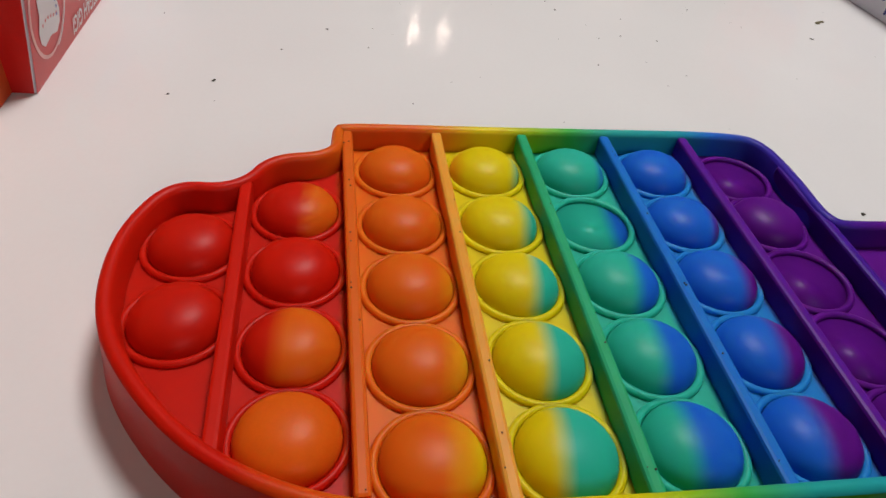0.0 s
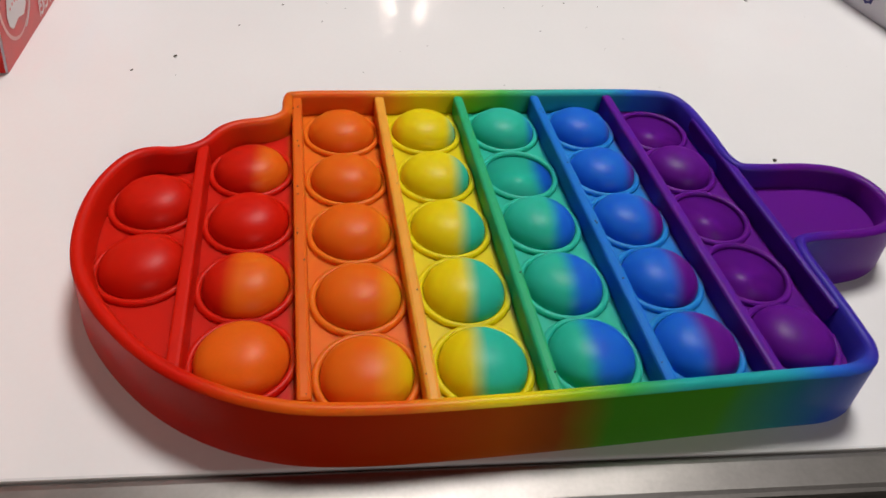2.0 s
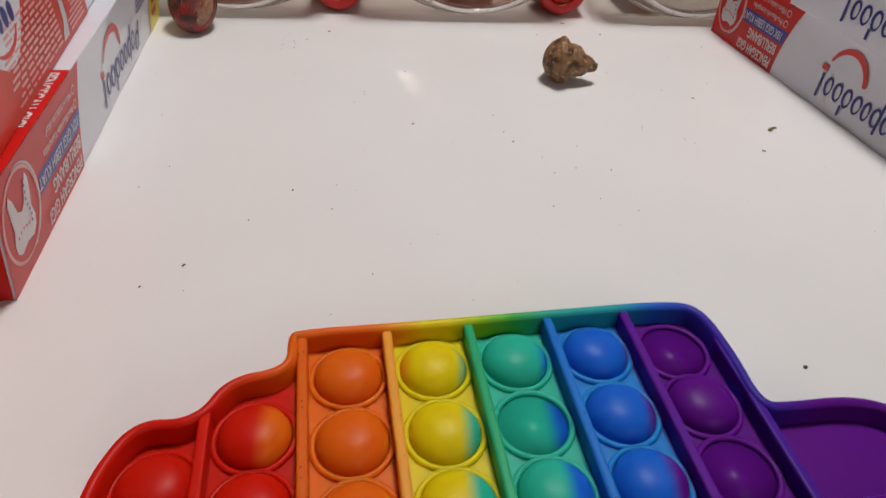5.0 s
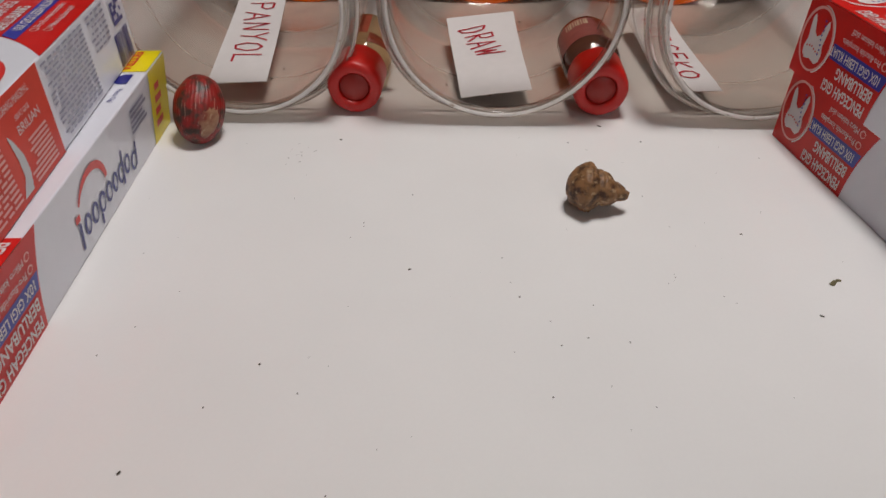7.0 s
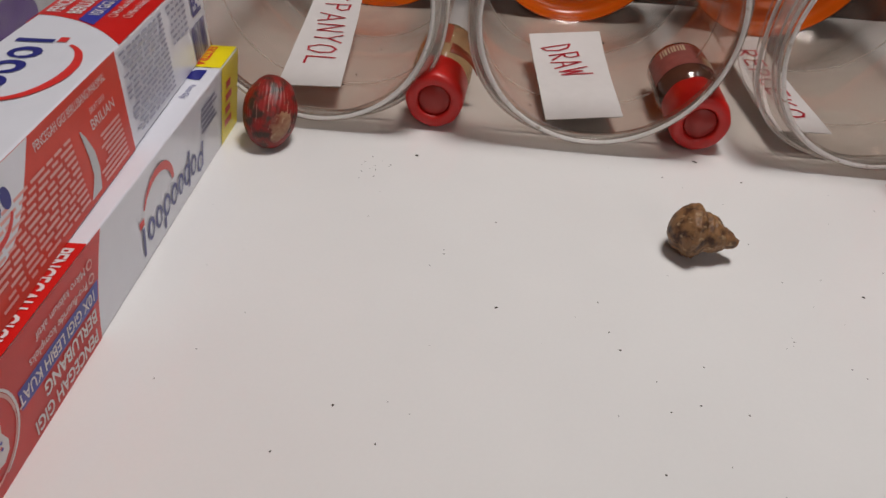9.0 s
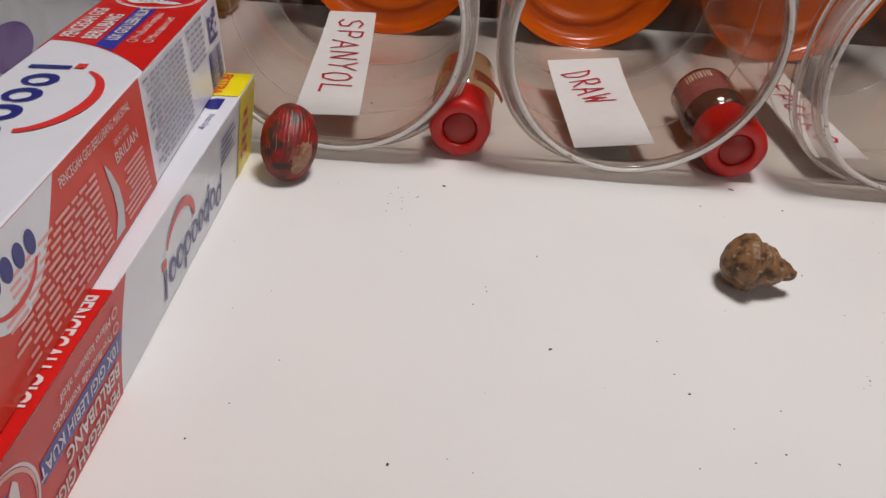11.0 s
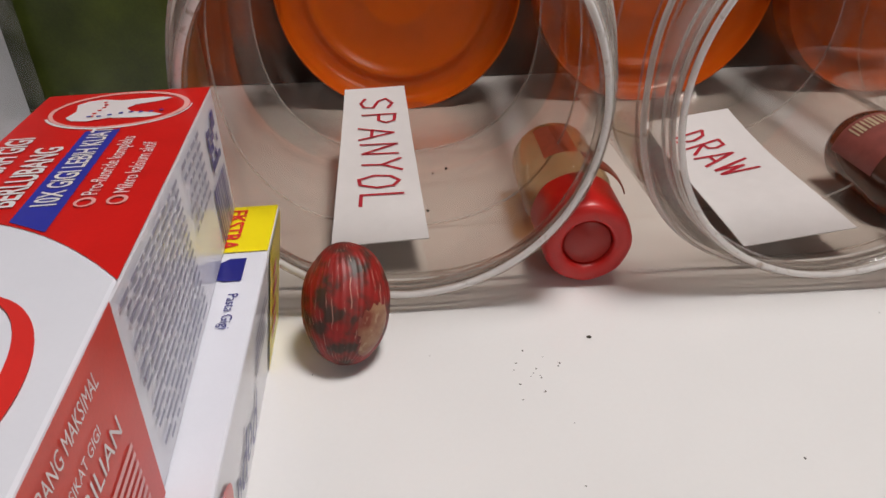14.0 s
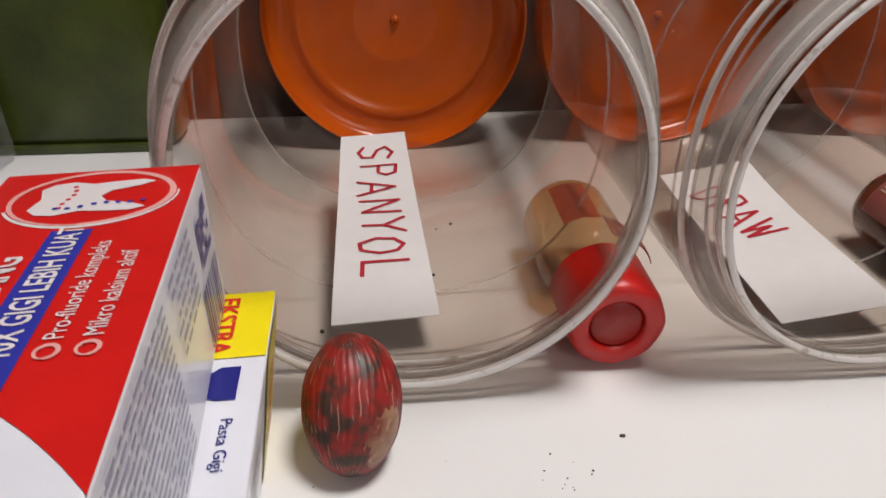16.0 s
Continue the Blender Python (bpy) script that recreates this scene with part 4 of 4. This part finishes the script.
# ---- shells ----
def egg_shell(name, place, rot, size, mat, label):
    """A round ribbed shell with fine grooves from its top to its lip and a low spire."""
    bm = bmesh.new()
    n, m = 220, 60
    rows = []
    for j in range(m + 1):
        t = math.pi * j / m
        ring = []
        for i in range(n):
            a = 2 * math.pi * i / n
            groove = 1 + 0.0055 * math.cos(40 * a + 2.5 * noise.noise(Vector((3 * math.cos(a), 3 * math.sin(a), 2 * t)))) * math.sin(t) + 0.004 * math.sin(9 * t + 2 * math.cos(a))
            bulge = 1 + 0.10 * math.cos(a) * math.sin(t) + 0.05 * math.cos(t)
            p = Vector((math.sin(t) * math.cos(a) * size[0], math.sin(t) * math.sin(a) * size[1], math.cos(t) * size[2])) * groove * bulge
            p *= 1 + 0.02 * noise.noise(p * 0.12)
            ring.append(bm.verts.new(p))
        rows.append(ring)
    for a, b in zip(rows, rows[1:]):
        for i in range(n):
            k = (i + 1) % n
            bm.faces.new((a[i], a[k], b[k], b[i]))
    bmesh.ops.remove_doubles(bm, verts=bm.verts, dist=0.01)
    turn = Euler([radians(c) for c in rot]).to_matrix()
    low = min((turn @ v.co).z for v in bm.verts)
    ob = finish(bm, name, mat, smooth=True)
    ob.matrix_basis = Matrix.Translation(Vector((place[0], place[1], -low)) * U) @ turn.to_4x4()
    return tagged(ob, label, "shell")


def spiral_shell(name, place, rot, size, long, mat, label):
    """A coiled shell: a round body whorl, a short spire with sunken seams, and knobs along the shoulder of each whorl."""
    bm = bmesh.new()
    n, m = 110, 90
    rows = []
    for j in range(m + 1):
        u = 0.004 + 0.996 * j / m
        envelope = 0.97 * ((u + 0.07) / 0.73) ** 0.85 if u < 0.66 else math.sqrt(max(0.0, 1 - ((u - 0.62) / 0.38) ** 2)) * 0.975
        ring = []
        for i in range(n):
            a = 2 * math.pi * i / n
            whorl = 3.6 * u ** 0.62 + a / (2 * math.pi)
            f = whorl - math.floor(whorl)
            seam = 0.20 * (1 - math.sin(math.pi * f) ** 0.45) * min(1.0, (1 - u) * 4.0)
            knobs = 0.085 * max(0.0, math.cos(11 * a)) ** 1.5 * math.exp(-((f - 0.42) / 0.17) ** 2) + 0.03 * math.cos(2 * math.pi * f * 5) * (0.5 + 0.5 * math.cos(23 * a))
            r = max(0.0, envelope) * (1 - seam + knobs * min(1.0, (1.02 - u) * 3))
            p = Vector((math.cos(a) * r * size, math.sin(a) * r * size, (0.5 - u) * long))
            p *= 1 + 0.03 * noise.noise(p * 0.35)
            ring.append(bm.verts.new(p))
        rows.append(ring)
    for a, b in zip(rows, rows[1:]):
        for j in range(n):
            k = (j + 1) % n
            bm.faces.new((a[j], a[k], b[k], b[j]))
    bm.faces.new(rows[0])
    bmesh.ops.remove_doubles(bm, verts=bm.verts, dist=0.01)
    turn = Euler([radians(c) for c in rot]).to_matrix()
    low = min((turn @ v.co).z for v in bm.verts)
    ob = finish(bm, name, mat, smooth=True)
    ob.matrix_basis = Matrix.Translation(Vector((place[0], place[1], -low)) * U) @ turn.to_4x4()
    return tagged(ob, label, "shell")


SHELL = (12.4, 12.0, 17.2)  # half widths and half length of the red shell
red_shell = egg_shell("sea_shell", (-102, 245), (-40, 0, -8), (SHELL[0], SHELL[1], SHELL[2]), shell_red, "dark red finely ribbed sea shell beside a yellow carton end")
lip = bmesh.new()
grid = []
for j in range(13):
    row = []
    for i in range(13):
        u, w = i / 6 - 1, j / 6 - 1
        u, w = u * math.sqrt(1 - w * w / 2), w * math.sqrt(1 - u * u / 2)
        a, t = radians(-36 + 30 * u * (1 - 0.3 * w)), radians(118 + 34 * w)
        lift = 1.02 - 0.05 * (u * u + w * w) ** 2 + 0.015 * noise.noise(Vector((u * 2, w * 2, 1)))
        bulge = (1 + 0.10 * math.cos(a) * math.sin(t) + 0.05 * math.cos(t)) * lift
        row.append(lip.verts.new(Vector((math.sin(t) * math.cos(a) * SHELL[0], math.sin(t) * math.sin(a) * SHELL[1], math.cos(t) * SHELL[2])) * bulge))
    grid.append(row)
for a, b in zip(grid, grid[1:]):
    for i in range(12):
        lip.faces.new((a[i], a[i + 1], b[i + 1], b[i]))
part("lip", lip, shell_lip, red_shell, "pale cream lip", smooth=True)
spiral_shell("sea_shell", (84, 172), (0, 97, -14), 11.2, 27.0, shell_brown, "brown knobbly coiled sea shell on the white table")


# ---- crumbs on the table ----
def chip(bm, x, y, s, rnd, long=1.0, turn=0.0):
    made = bmesh.ops.create_icosphere(bm, subdivisions=1, radius=1.0)["verts"]
    for v in made:
        k = 1 + rnd.uniform(-0.35, 0.35)
        px, py = v.co.x * s * long * k, v.co.y * s * k
        v.co = Vector((x + px * math.cos(turn) - py * math.sin(turn), y + px * math.sin(turn) + py * math.cos(turn), max(0.02, 0.3 * s + v.co.z * s * 0.45 * k)))


rnd = random.Random(7)
bm = bmesh.new()
for x, y, s, long, turn in ((-49, 89, 1.0, 1.3, 0.4), (151, 101, 1.1, 1.5, -0.3), (-31, 238, 1.5, 1.2, 0.1), (99, -14, 1.3, 1.2, 0.9), (2, 135, 0.9, 1.8, 0.1),
                            (104, 245, 0.9, 3.6, -0.7), (121, 228, 0.9, 1.4, 0.3), (84, 229, 0.7, 1.2, 0.2), (-17, 164, 0.5, 1.6, 0.8), (43, 117, 0.7, 1.2, 0.0),
                            (54, 92, 0.7, 1.3, 0.5), (-96, 109, 0.5, 1.3, 1.0), (141, 150, 0.9, 1.8, -0.5), (64, 95, 0.6, 1.3, 0.0), (47, 70, 0.6, 1.2, 0.4),
                            (-83, 50, 0.9, 1.8, 1.1), (-95, 41, 0.8, 1.3, 0.2), (-64, 72, 0.6, 1.2, 0.7)):
    chip(bm, x, y, s * 0.52, rnd, long, turn)
for _ in range(16):
    chip(bm, rnd.gauss(-52, 5), rnd.gauss(222, 12), rnd.choice((0.16, 0.22, 0.28)), rnd, rnd.uniform(1, 1.6), rnd.uniform(0, 3))
for _ in range(60):
    x, y = rnd.uniform(-115, 180), rnd.uniform(20, 245)
    chip(bm, x, y, rnd.choice((0.12, 0.16, 0.20, 0.28)), rnd, rnd.uniform(1, 1.8), rnd.uniform(0, 3))
tagged(finish(bm, "crumbs", dark_crumb), "tiny dark crumbs scattered over the white table", "crumbs", kind="stuff")
bm = bmesh.new()
chip(bm, 164, 118, 1.1, rnd, 2.6, 0.7)
chip(bm, 167, 119.5, 0.8, rnd, 1.4, -0.3)
tagged(finish(bm, "green_crumb", olive_crumb), "small olive green crumb on the table", "crumb")
bm = bmesh.new()
chip(bm, -132.5, -1.5, 2.5, rnd, 1.0, 0.5)
chip(bm, -130.8, -0.4, 1.7, rnd, 1.0, 0.5)
tagged(finish(bm, "pebble", pebble_grey), "grey brown pebble beside the candle carton", "pebble")
bm = bmesh.new()
for _ in range(26):
    x = rnd.choice((-44.3, -22.2, 0, 22.3)) + rnd.uniform(-0.9, 0.9)
    made = bmesh.ops.create_icosphere(bm, subdivisions=1, radius=rnd.uniform(0.12, 0.26))["verts"]
    shift = Vector((x, rnd.uniform(-95, -4), TOP - 0.5))
    for v in made:
        v.co += shift
tagged(finish(bm, "crumbs_on_toy", dark_crumb), "tiny dark crumbs on the ribs of the toy", "crumbs", kind="stuff")
bm = bmesh.new()
rnd2 = random.Random(3)
for _ in range(26):
    f, g = rnd2.random(), rnd2.random()
    a = rnd2.uniform(-0.5, 0.5)
    x, y = rnd2.choice((-82, 51)) + 59 * math.sin(a) + 0.077 * 60 * f, 275 + 110 * f
    made = bmesh.ops.create_icosphere(bm, subdivisions=1, radius=rnd2.uniform(0.3, 0.8))["verts"]
    for v in made:
        v.co += Vector((x, y, 62.6 - 59.6 * math.cos(a)))
tagged(finish(bm, "crumbs_in_jars", dark_crumb), "tiny dark crumbs lying in the jars", "crumbs", kind="stuff")
